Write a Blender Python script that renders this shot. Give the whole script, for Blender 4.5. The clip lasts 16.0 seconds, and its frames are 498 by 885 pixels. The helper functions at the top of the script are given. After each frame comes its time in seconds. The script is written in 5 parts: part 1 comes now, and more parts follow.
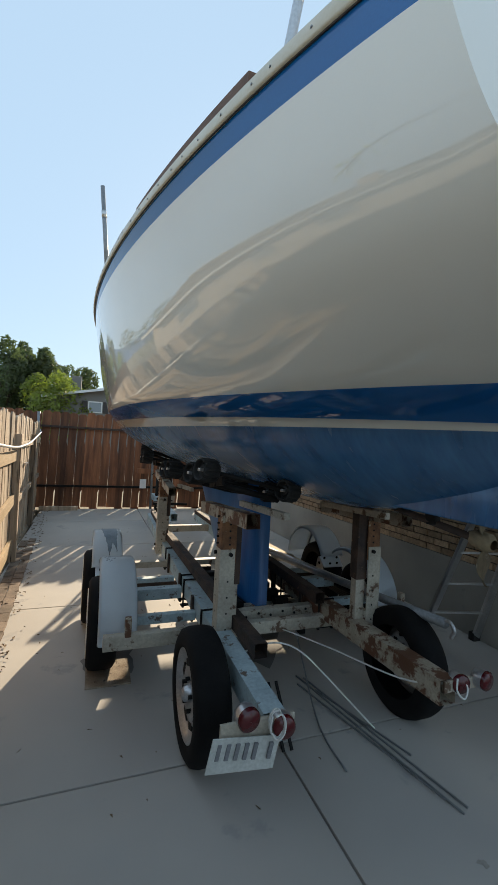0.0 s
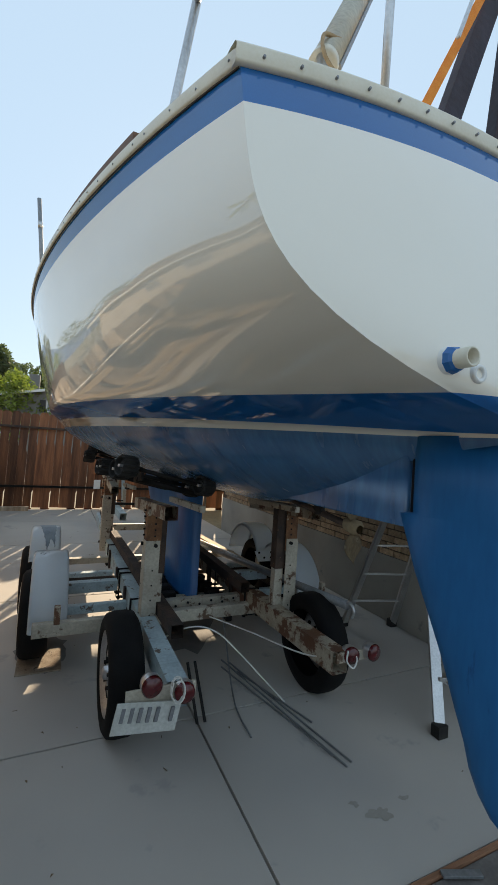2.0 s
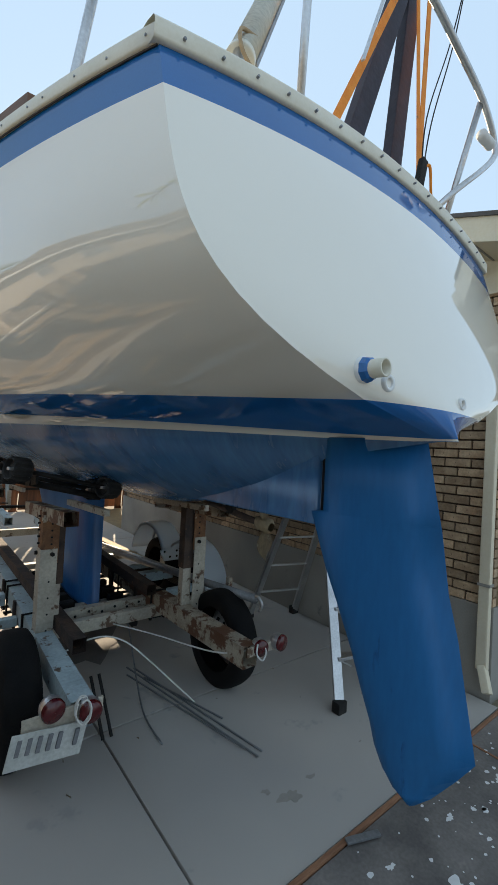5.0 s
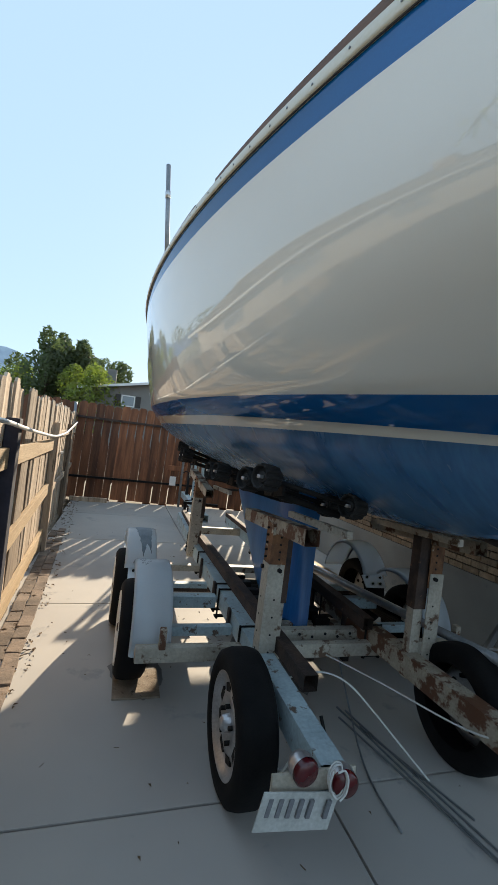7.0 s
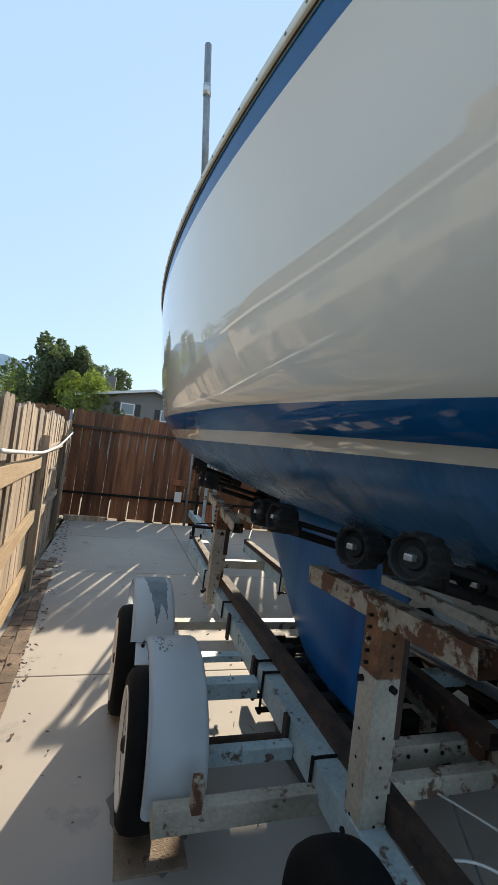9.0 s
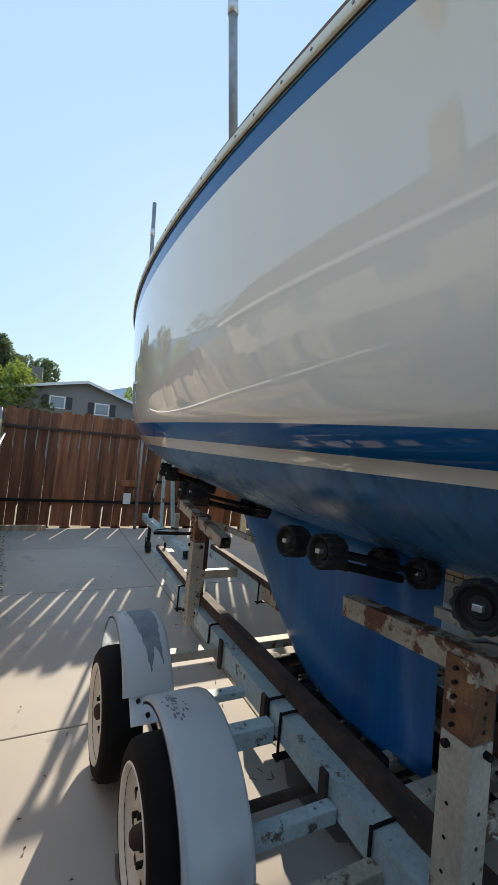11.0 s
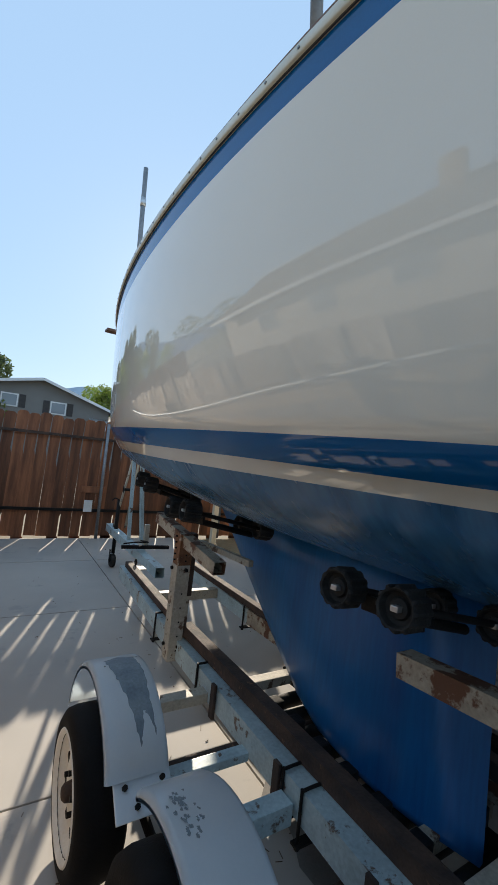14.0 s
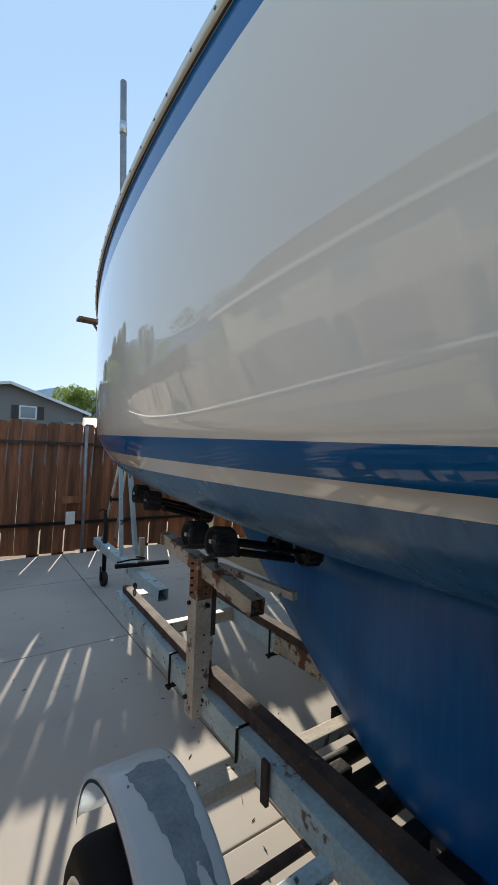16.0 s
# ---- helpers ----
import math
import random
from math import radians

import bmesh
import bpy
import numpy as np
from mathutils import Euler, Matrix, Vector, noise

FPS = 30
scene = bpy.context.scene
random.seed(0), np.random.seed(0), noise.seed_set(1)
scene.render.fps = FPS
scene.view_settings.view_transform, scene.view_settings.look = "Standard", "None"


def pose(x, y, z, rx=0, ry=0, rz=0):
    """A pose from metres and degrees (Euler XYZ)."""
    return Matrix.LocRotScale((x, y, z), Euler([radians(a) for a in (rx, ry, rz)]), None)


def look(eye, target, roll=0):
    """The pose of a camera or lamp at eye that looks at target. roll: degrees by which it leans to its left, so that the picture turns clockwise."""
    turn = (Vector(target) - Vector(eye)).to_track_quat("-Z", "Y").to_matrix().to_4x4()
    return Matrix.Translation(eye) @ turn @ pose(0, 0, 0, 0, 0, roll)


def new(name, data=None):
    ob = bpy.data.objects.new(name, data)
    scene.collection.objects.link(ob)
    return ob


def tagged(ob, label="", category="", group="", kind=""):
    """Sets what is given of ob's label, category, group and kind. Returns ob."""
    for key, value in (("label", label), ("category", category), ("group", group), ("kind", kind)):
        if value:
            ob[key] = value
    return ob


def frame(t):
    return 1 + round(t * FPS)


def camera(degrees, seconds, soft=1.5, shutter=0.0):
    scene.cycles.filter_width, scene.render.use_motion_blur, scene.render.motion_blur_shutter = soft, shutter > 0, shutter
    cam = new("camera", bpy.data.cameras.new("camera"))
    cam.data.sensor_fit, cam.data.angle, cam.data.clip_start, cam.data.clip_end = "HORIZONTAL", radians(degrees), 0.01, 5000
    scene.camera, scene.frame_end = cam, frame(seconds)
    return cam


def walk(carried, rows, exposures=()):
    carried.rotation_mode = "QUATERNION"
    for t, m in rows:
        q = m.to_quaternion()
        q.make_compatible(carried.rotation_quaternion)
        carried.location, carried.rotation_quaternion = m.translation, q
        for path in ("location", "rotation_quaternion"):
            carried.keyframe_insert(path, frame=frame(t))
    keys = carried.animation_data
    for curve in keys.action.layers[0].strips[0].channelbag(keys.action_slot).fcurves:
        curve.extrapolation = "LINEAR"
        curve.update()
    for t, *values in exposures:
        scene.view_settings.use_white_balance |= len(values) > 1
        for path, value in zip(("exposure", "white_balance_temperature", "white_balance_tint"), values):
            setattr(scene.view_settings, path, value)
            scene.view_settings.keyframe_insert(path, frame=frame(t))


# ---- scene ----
cam = camera(61.6, 16.0, soft=1.0)
PATH = [
    (0, (-0.089, -0.349, 1.689), (0.608, 1.525, 1.702), 3.00),
    (0.5, (-0.079, -0.392, 1.704), (0.635, 1.476, 1.706), 3.23),
    (1, (-0.042, -0.486, 1.707), (0.734, 1.357, 1.722), 2.79),
    (1.5, (0.054, -0.600, 1.685), (0.846, 1.236, 1.709), 3.28),
    (2, (0.085, -0.687, 1.683), (0.928, 1.126, 1.720), 3.70),
    (2.5, (0.112, -0.738, 1.678), (1.199, 0.941, 1.741), 2.95),
    (3, (0.140, -0.766, 1.675), (1.443, 0.749, 1.761), 1.70),
    (3.2, (0.144, -0.791, 1.666), (1.554, 0.624, 1.764), 1.10),
    (5.3, (0.001, -0.582, 1.713), (1.151, 1.055, 1.732), 4.01),
    (5.5, (-0.051, -0.546, 1.708), (0.971, 1.172, 1.740), 4.80),
    (6, (-0.180, -0.420, 1.702), (0.594, 1.424, 1.732), 5.81),
    (6.5, (-0.235, -0.310, 1.692), (0.403, 1.585, 1.714), 6.95),
    (7, (-0.190, -0.076, 1.685), (0.390, 1.838, 1.700), 6.96),
    (7.5, (-0.153, 0.161, 1.712), (0.345, 2.098, 1.714), 6.36),
    (8, (-0.225, 0.412, 1.729), (0.282, 2.347, 1.744), 6.34),
    (8.5, (-0.271, 0.651, 1.730), (0.312, 2.563, 1.767), 6.98),
    (9, (-0.247, 0.903, 1.746), (0.336, 2.815, 1.800), 7.06),
    (9.2, (-0.239, 1.004, 1.763), (0.346, 2.916, 1.799), 7.02),
    (11.3, (-0.496, 1.374, 1.826), (0.402, 3.160, 1.877), 5.40),
    (11.5, (-0.476, 1.392, 1.808), (0.423, 3.178, 1.873), 5.74),
    (12, (-0.411, 1.463, 1.830), (0.465, 3.260, 1.890), 6.18),
    (12.5, (-0.397, 1.563, 1.822), (0.460, 3.369, 1.879), 6.77),
    (13, (-0.467, 1.687, 1.847), (0.412, 3.483, 1.904), 6.73),
    (13.5, (-0.518, 1.769, 1.848), (0.432, 3.527, 1.911), 6.37),
    (14, (-0.531, 1.829, 1.845), (0.502, 3.539, 1.918), 6.28),
    (14.5, (-0.505, 1.955, 1.837), (0.535, 3.662, 1.903), 6.03),
    (15, (-0.420, 2.165, 1.869), (0.607, 3.880, 1.922), 3.43),
    (15.5, (-0.425, 2.348, 1.877), (0.614, 4.057, 1.915), 3.47),
    (16, (-0.461, 2.477, 1.901), (0.665, 4.130, 1.935), 2.21),
]
EXPOSURE = [(0.0, 0.62, 7300, 10), (0.5, 0.64, 7350, 10), (1.5, 0.54, 7500, 10), (2.0, 0.7, 7750, 12), (3.2, 0.78, 7900, 14), (5.5, 0.74, 7350, 11), (6.4, 0.78, 7050, 10), (9.0, 0.68, 6900, 10), (11.4, 0.67, 6650, 10), (12.5, 0.4, 6500, 10), (13.5, 0.4, 6450, 10), (14.5, 0.57, 6450, 10), (16.0, 0.5, 6400, 10)]
walk(cam, [(t, look(eye, target, roll)) for t, eye, target, roll in PATH], EXPOSURE)

# ---- light ----
SUN_AZ, SUN_EL = radians(21.0), radians(21.3)
world = bpy.data.worlds.new("sky")
scene.world = world
world.use_nodes = True
wn = world.node_tree.nodes
wl = world.node_tree.links
sky = wn.new("ShaderNodeTexSky")
sky.sky_type = "NISHITA"
sky.sun_disc = False
sky.sun_elevation, sky.sun_rotation = SUN_EL, SUN_AZ
sky.air_density, sky.dust_density, sky.ozone_density = 1.0, 0.3, 1.0
wn["Background"].inputs["Strength"].default_value = 0.1
haze = wn.new("ShaderNodeMix")
haze.data_type = "RGBA"
haze.inputs["Factor"].default_value = 0.8
haze.inputs["B"].default_value = (3.55, 5.3, 7.5, 1)
wl.new(sky.outputs["Color"], haze.inputs["A"])
wl.new(haze.outputs["Result"], wn["Background"].inputs["Color"])
sun = new("sun", bpy.data.lights.new("sun", "SUN"))
sun.data.energy, sun.data.angle, sun.data.color = 5.0, radians(0.5), (1.0, 0.88, 0.71)
sun_way = Vector((math.sin(SUN_AZ) * math.cos(SUN_EL), math.cos(SUN_AZ) * math.cos(SUN_EL), math.sin(SUN_EL)))
sun.matrix_world = look(sun_way * 40, (0, 0, 0))


# ---- materials ----
def surface(name, base, other=None, scale=6.0, fine=60.0, rough=0.6, metal=0.0, bump=0.15, spread=0.35, rand=0.0,
            stretch=(1, 1, 1), wear=None, wear_at=0.6, coat=0.0, wear_scale=9.0, rough_var=0.15, depth=0.01, spec=0.5, fine_mix=0.35):
    """A surface with two scales of variation, optional worn patches of another colour and a fine relief."""
    m = bpy.data.materials.new(name)
    m.use_nodes = True
    n, l = m.node_tree.nodes, m.node_tree.links
    b = n["Principled BSDF"]
    tc = n.new("ShaderNodeTexCoord")
    mp = n.new("ShaderNodeMapping")
    mp.inputs["Scale"].default_value = stretch
    l.new(tc.outputs["Object"], mp.inputs["Vector"])
    n1, n2 = n.new("ShaderNodeTexNoise"), n.new("ShaderNodeTexNoise")
    for tex, sc, det in ((n1, scale, 5.0), (n2, fine, 4.0)):
        tex.inputs["Scale"].default_value, tex.inputs["Detail"].default_value = sc, det
        l.new(mp.outputs["Vector"], tex.inputs["Vector"])
    mix = n.new("ShaderNodeMix")
    mix.data_type = "RGBA"
    other = other or tuple(c * 0.7 for c in base)
    mix.inputs["A"].default_value, mix.inputs["B"].default_value = (*base, 1), (*other, 1)
    ramp = n.new("ShaderNodeMapRange")
    ramp.inputs["From Min"].default_value, ramp.inputs["From Max"].default_value = 0.5 - spread / 2, 0.5 + spread / 2
    l.new(n1.outputs["Fac"], ramp.inputs["Value"])
    l.new(ramp.outputs["Result"], mix.inputs["Factor"])
    out = mix.outputs["Result"]
    fm = n.new("ShaderNodeMix")
    fm.data_type, fm.blend_type = "RGBA", "OVERLAY"
    fm.inputs["Factor"].default_value = fine_mix
    l.new(out, fm.inputs["A"])
    l.new(n2.outputs["Fac"], fm.inputs["B"])
    out = fm.outputs["Result"]
    rv = n.new("ShaderNodeMapRange")
    rv.inputs["To Min"].default_value, rv.inputs["To Max"].default_value = max(0.02, rough - rough_var / 2), min(1, rough + rough_var / 2)
    l.new(n1.outputs["Fac"], rv.inputs["Value"])
    rough_out = rv.outputs["Result"]
    if rand:
        info, hsv = n.new("ShaderNodeObjectInfo"), n.new("ShaderNodeHueSaturation")
        rr = n.new("ShaderNodeMapRange")
        rr.inputs["To Min"].default_value, rr.inputs["To Max"].default_value = 1 - rand, 1 + rand
        l.new(info.outputs["Random"], rr.inputs["Value"])
        l.new(rr.outputs["Result"], hsv.inputs["Value"])
        l.new(out, hsv.inputs["Color"])
        out = hsv.outputs["Color"]
        add = n.new("ShaderNodeVectorMath")
        add.operation = "ADD"
        sc = n.new("ShaderNodeMath")
        sc.operation = "MULTIPLY"
        sc.inputs[1].default_value = 37.0
        l.new(info.outputs["Random"], sc.inputs[0])
        l.new(mp.outputs["Vector"], add.inputs[0])
        l.new(sc.outputs["Value"], add.inputs[1])
        l.new(add.outputs["Vector"], n1.inputs["Vector"])
        l.new(add.outputs["Vector"], n2.inputs["Vector"])
    if wear:
        n3 = n.new("ShaderNodeTexNoise")
        n3.inputs["Scale"].default_value, n3.inputs["Detail"].default_value = wear_scale, 8.0
        n3.inputs["Roughness"].default_value = 0.65
        l.new((mp if stretch[2] <= 0.2 else tc).outputs["Vector" if stretch[2] <= 0.2 else "Object"], n3.inputs["Vector"])
        r3 = n.new("ShaderNodeMapRange")
        r3.inputs["From Min"].default_value, r3.inputs["From Max"].default_value = wear_at, wear_at + 0.05
        l.new(n3.outputs["Fac"], r3.inputs["Value"])
        wm = n.new("ShaderNodeMix")
        wm.data_type = "RGBA"
        wm.inputs["B"].default_value = (*wear, 1)
        l.new(out, wm.inputs["A"])
        l.new(r3.outputs["Result"], wm.inputs["Factor"])
        out = wm.outputs["Result"]
    l.new(out, b.inputs["Base Color"])
    l.new(rough_out, b.inputs["Roughness"])
    b.inputs["Metallic"].default_value = metal
    b.inputs["Coat Weight"].default_value = coat
    b.inputs["Coat Roughness"].default_value = 0.02
    b.inputs["Specular IOR Level"].default_value = spec
    if bump:
        bp = n.new("ShaderNodeBump")
        bp.inputs["Strength"].default_value, bp.inputs["Distance"].default_value = bump, depth
        l.new(n2.outputs["Fac"], bp.inputs["Height"])
        l.new(bp.outputs["Normal"], b.inputs["Normal"])
    return m


GEL = surface("white_gelcoat", (0.85, 0.805, 0.71), (0.81, 0.765, 0.665), scale=1.2, fine=300, rough=0.035, bump=0.0, coat=0.6, rough_var=0.02, spec=0.6, fine_mix=0.05)
BLUE = surface("blue_paint", (0.004, 0.125, 0.37), (0.004, 0.11, 0.33), scale=2.0, fine=200, rough=0.05, bump=0.0, rough_var=0.03, fine_mix=0.1, spec=0.5)
BOTTOM = surface("blue_bottom_paint", (0.055, 0.185, 0.36), (0.022, 0.10, 0.23), scale=14.0, fine=60, rough=0.26, bump=0.1, stretch=(0.25, 1, 0.22), spread=0.5, fine_mix=0.3, spec=0.8, depth=0.004)
RUDDER = surface("blue_rudder_paint", (0.004, 0.14, 0.355), (0.003, 0.12, 0.305), scale=3.0, fine=60, rough=0.42, bump=0.06, stretch=(1, 1, 0.2), wear=(0.003, 0.045, 0.14), wear_at=0.66, wear_scale=5, fine_mix=0.15, spec=0.35)
KEELBLUE = surface("blue_keel_paint", (0.012, 0.16, 0.42), (0.006, 0.08, 0.26), scale=4.0, fine=55, rough=0.33, bump=0.06, stretch=(1, 1, 0.1), spread=0.5, fine_mix=0.25)
CREAM = surface("cream_rail", (0.72, 0.68, 0.56), (0.64, 0.59, 0.47), scale=5, fine=120, rough=0.4, bump=0.03, wear=(0.36, 0.31, 0.22), wear_at=0.7, fine_mix=0.15)
CONCRETE = surface("concrete", (0.50, 0.46, 0.41), (0.38, 0.355, 0.33), scale=0.7, fine=260, rough=0.75, bump=0.03, spread=0.4, depth=0.002, fine_mix=0.15, wear=(0.36, 0.34, 0.32), wear_at=0.6, wear_scale=2.3)
OLDCON = surface("stained_concrete", (0.225, 0.2, 0.18), (0.11, 0.098, 0.09), scale=3.2, fine=60, rough=0.85, bump=0.25, wear=(0.72, 0.72, 0.72), wear_at=0.71, wear_scale=16, depth=0.004)
FOUND = surface("foundation_concrete", (0.38, 0.35, 0.305), (0.26, 0.24, 0.21), scale=1.3, fine=90, rough=0.9, bump=0.08, fine_mix=0.15, wear=(0.22, 0.21, 0.2), wear_at=0.63, wear_scale=3)
BRICK = surface("brick", (0.55, 0.385, 0.24), (0.37, 0.235, 0.14), scale=11, fine=60, rough=0.9, bump=0.6, rand=0.32, wear=(0.10, 0.065, 0.05), wear_at=0.6, wear_scale=26)
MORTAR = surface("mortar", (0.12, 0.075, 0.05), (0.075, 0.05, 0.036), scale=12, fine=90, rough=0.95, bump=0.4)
SIDING = surface("siding", (0.76, 0.66, 0.49), (0.71, 0.61, 0.45), scale=3, fine=40, rough=0.6, bump=0.05, stretch=(0.1, 1, 1), fine_mix=0.15)
TRIM = surface("cream_trim", (0.78, 0.68, 0.5), (0.72, 0.62, 0.46), scale=3, fine=60, rough=0.5, bump=0.03, fine_mix=0.15)
FENCE = surface("stained_cedar", (0.26, 0.1, 0.043), (0.11, 0.042, 0.02), scale=4, fine=30, rough=0.7, bump=0.35, stretch=(3, 3, 0.25), rand=0.5)
OLDWOOD = surface("weathered_cedar", (0.47, 0.38, 0.29), (0.30, 0.215, 0.145), scale=4, fine=34, rough=0.9, bump=0.5, stretch=(3, 3, 0.2), rand=0.38, wear=(0.10, 0.07, 0.05), wear_at=0.58, wear_scale=7)
NEWWOOD = surface("pine_lumber", (0.52, 0.38, 0.23), (0.42, 0.29, 0.16), scale=4, fine=30, rough=0.8, bump=0.3, stretch=(2, 0.3, 3), rand=0.15)
STEELPIPE = surface("grey_pipe", (0.3, 0.31, 0.32), (0.22, 0.23, 0.24), scale=8, fine=60, rough=0.5, metal=0.6, bump=0.1)
FRAME = surface("pale_blue_trailer_paint", (0.47, 0.58, 0.60), (0.34, 0.43, 0.46), scale=5, fine=60, rough=0.42, bump=0.1, wear=(0.13, 0.085, 0.06), wear_at=0.585, wear_scale=11)
FENDER = surface("white_fender_paint", (0.80, 0.86, 0.90), (0.72, 0.79, 0.84), scale=3, fine=90, rough=0.24, bump=0.02, wear=(0.25, 0.29, 0.32), wear_at=0.71, wear_scale=11, fine_mix=0.1, coat=0.2)
CREAMSTEEL = surface("cream_trailer_steel", (0.52, 0.47, 0.38), (0.36, 0.32, 0.26), scale=5, fine=60, rough=0.6, bump=0.15, wear=(0.13, 0.075, 0.045), wear_at=0.575, wear_scale=9)
RUST = surface("rusty_steel", (0.085, 0.05, 0.034), (0.035, 0.025, 0.022), scale=9, fine=80, rough=0.8, bump=0.35, wear=(0.19, 0.1, 0.055), wear_at=0.63, wear_scale=12)
RUSTWHITE = surface("rusty_cream_steel", (0.46, 0.40, 0.31), (0.3, 0.25, 0.19), scale=7, fine=80, rough=0.7, bump=0.3, wear=(0.13, 0.055, 0.028), wear_at=0.49, wear_scale=8)
RUSTPLATE = surface("orange_rusted_plate", (0.27, 0.125, 0.055), (0.12, 0.055, 0.03), scale=14, fine=90, rough=0.85, bump=0.3, wear=(0.5, 0.44, 0.34), wear_at=0.6, wear_scale=13)
DARKSTEEL = surface("dark_greasy_steel", (0.009, 0.0085, 0.0085), (0.02, 0.017, 0.015), scale=8, fine=70, rough=0.65, metal=0.2, bump=0.25, spec=0.25)
TYRE = surface("tyre_rubber", (0.0055, 0.0055, 0.006), (0.011, 0.0105, 0.0105), scale=9, fine=120, rough=0.85, bump=0.2, spec=0.2)
RUBBER = surface("black_roller_rubber", (0.011, 0.0105, 0.01), (0.034, 0.031, 0.028), scale=14, fine=90, rough=0.7, bump=0.3, spec=0.3)
RIM = surface("white_rim_paint", (0.84, 0.83, 0.79), (0.75, 0.73, 0.68), scale=7, fine=80, rough=0.4, bump=0.04, wear=(0.35, 0.2, 0.1), wear_at=0.72)
SILVER = surface("silver_rim_paint", (0.58, 0.58, 0.59), (0.42, 0.42, 0.43), scale=9, fine=80, rough=0.33, metal=0.7, bump=0.1)
ALU = surface("aluminium", (0.62, 0.62, 0.62), (0.5, 0.5, 0.5), scale=6, fine=90, rough=0.38, metal=0.9, bump=0.05)
PLATE = surface("licence_plate_paint", (0.55, 0.56, 0.53), (0.45, 0.46, 0.43), scale=7, fine=60, rough=0.5, bump=0.08)
PLATEINK = surface("faded_grey_ink", (0.16, 0.17, 0.18), (0.2, 0.2, 0.21), scale=9, fine=80, rough=0.6, bump=0)
REDLENS = surface("red_lens", (0.10, 0.005, 0.008), (0.07, 0.004, 0.006), scale=12, fine=60, rough=0.25, bump=0.1, coat=0.3)
WHITEWIRE = surface("white_hose", (0.75, 0.75, 0.72), (0.65, 0.64, 0.6), scale=9, fine=60, rough=0.5, bump=0)
TEAK = surface("teak", (0.17, 0.085, 0.05), (0.11, 0.055, 0.032), scale=5, fine=40, rough=0.6, bump=0.15, stretch=(3, 0.3, 3))
ORANGE = surface("orange_webbing", (0.92, 0.3, 0.035), (0.85, 0.24, 0.025), scale=20, fine=200, rough=0.8, bump=0.3, wear=(0.35, 0.15, 0.06), wear_at=0.66, wear_scale=20)
DARKPOST = surface("dark_lumber", (0.03, 0.03, 0.05), (0.018, 0.018, 0.03), scale=6, fine=40, rough=0.7, bump=0.2)
BOOM = surface("anodised_spar", (0.55, 0.53, 0.45), (0.42, 0.41, 0.36), scale=4, fine=60, rough=0.35, metal=0.4, bump=0.02)
REDWOOD = surface("reddish_board", (0.32, 0.15, 0.08), (0.24, 0.11, 0.06), scale=6, fine=40, rough=0.85, bump=0.2, stretch=(0.3, 3, 3))
TANWALL = surface("tan_stucco", (0.62, 0.54, 0.44), (0.55, 0.47, 0.38), scale=2, fine=40, rough=0.85, bump=0.1)
LEAF = surface("leaf_green", (0.15, 0.16, 0.04), (0.2, 0.19, 0.05), scale=1.2, fine=9, rough=0.6, bump=0.0, spread=0.6)
LEAFDARK = surface("dark_leaf_green", (0.085, 0.1, 0.05), (0.11, 0.125, 0.06), scale=1.2, fine=9, rough=0.6, bump=0.0, spread=0.6)
BARK = surface("bark", (0.11, 0.085, 0.06), (0.07, 0.05, 0.04), scale=5, fine=30, rough=0.95, bump=0.6)
GREYHOUSE = surface("grey_siding", (0.22, 0.21, 0.19), (0.2, 0.19, 0.175), scale=1.5, fine=30, rough=0.7, bump=0.05)
SHINGLE = surface("asphalt_shingle", (0.14, 0.125, 0.115), (0.09, 0.08, 0.075), scale=4, fine=40, rough=0.95, bump=0.4)
PALESHINGLE = surface("faded_tan_shingle", (0.36, 0.31, 0.26), (0.27, 0.23, 0.19), scale=3, fine=30, rough=0.95, bump=0.3)
METALROOF = surface("pale_metal_roof", (0.55, 0.55, 0.54), (0.48, 0.48, 0.47), scale=3, fine=30, rough=0.4, metal=0.4, bump=0.05)
DARKTRIM = surface("dark_shutter_paint", (0.035, 0.03, 0.03), (0.05, 0.045, 0.04), scale=6, fine=40, rough=0.6, bump=0.05)
WHITE = surface("white_paint", (0.78, 0.78, 0.76), (0.7, 0.7, 0.68), scale=4, fine=60, rough=0.5, bump=0.02)
SOIL = surface("leaf_litter_soil", (0.1, 0.075, 0.05), (0.2, 0.14, 0.085), scale=14, fine=60, rough=0.95, bump=0.6)
# the haze of distance is mixed into the ridge's base colour
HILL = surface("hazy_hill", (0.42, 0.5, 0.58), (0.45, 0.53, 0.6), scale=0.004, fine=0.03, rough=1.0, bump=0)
GRASS = surface("dry_lawn", (0.25, 0.215, 0.15), (0.19, 0.165, 0.105), scale=0.6, fine=14, rough=0.95, bump=0.3)


def leafy(m, tint):
    n, l = m.node_tree.nodes, m.node_tree.links
    tr, mx = n.new("ShaderNodeBsdfTranslucent"), n.new("ShaderNodeMixShader")
    tr.inputs["Color"].default_value = (*tint, 1)
    mx.inputs["Fac"].default_value = 0.5
    l.new(n["Principled BSDF"].outputs["BSDF"], mx.inputs[1])
    l.new(tr.outputs["BSDF"], mx.inputs[2])
    l.new(mx.outputs["Shader"], n["Material Output"].inputs["Surface"])


leafy(LEAF, (0.3, 0.42, 0.06))
leafy(LEAFDARK, (0.14, 0.2, 0.07))


def glass(name):
    m = bpy.data.materials.new(name)
    m.use_nodes = True
    b = m.node_tree.nodes["Principled BSDF"]
    b.inputs["Base Color"].default_value = (0.25, 0.28, 0.3, 1)
    b.inputs["Roughness"].default_value = 0.03
    b.inputs["Metallic"].default_value = 0.0
    return m


PANE = glass("window_glass")

# ---- mesh tools ----
ORIGIN = {}


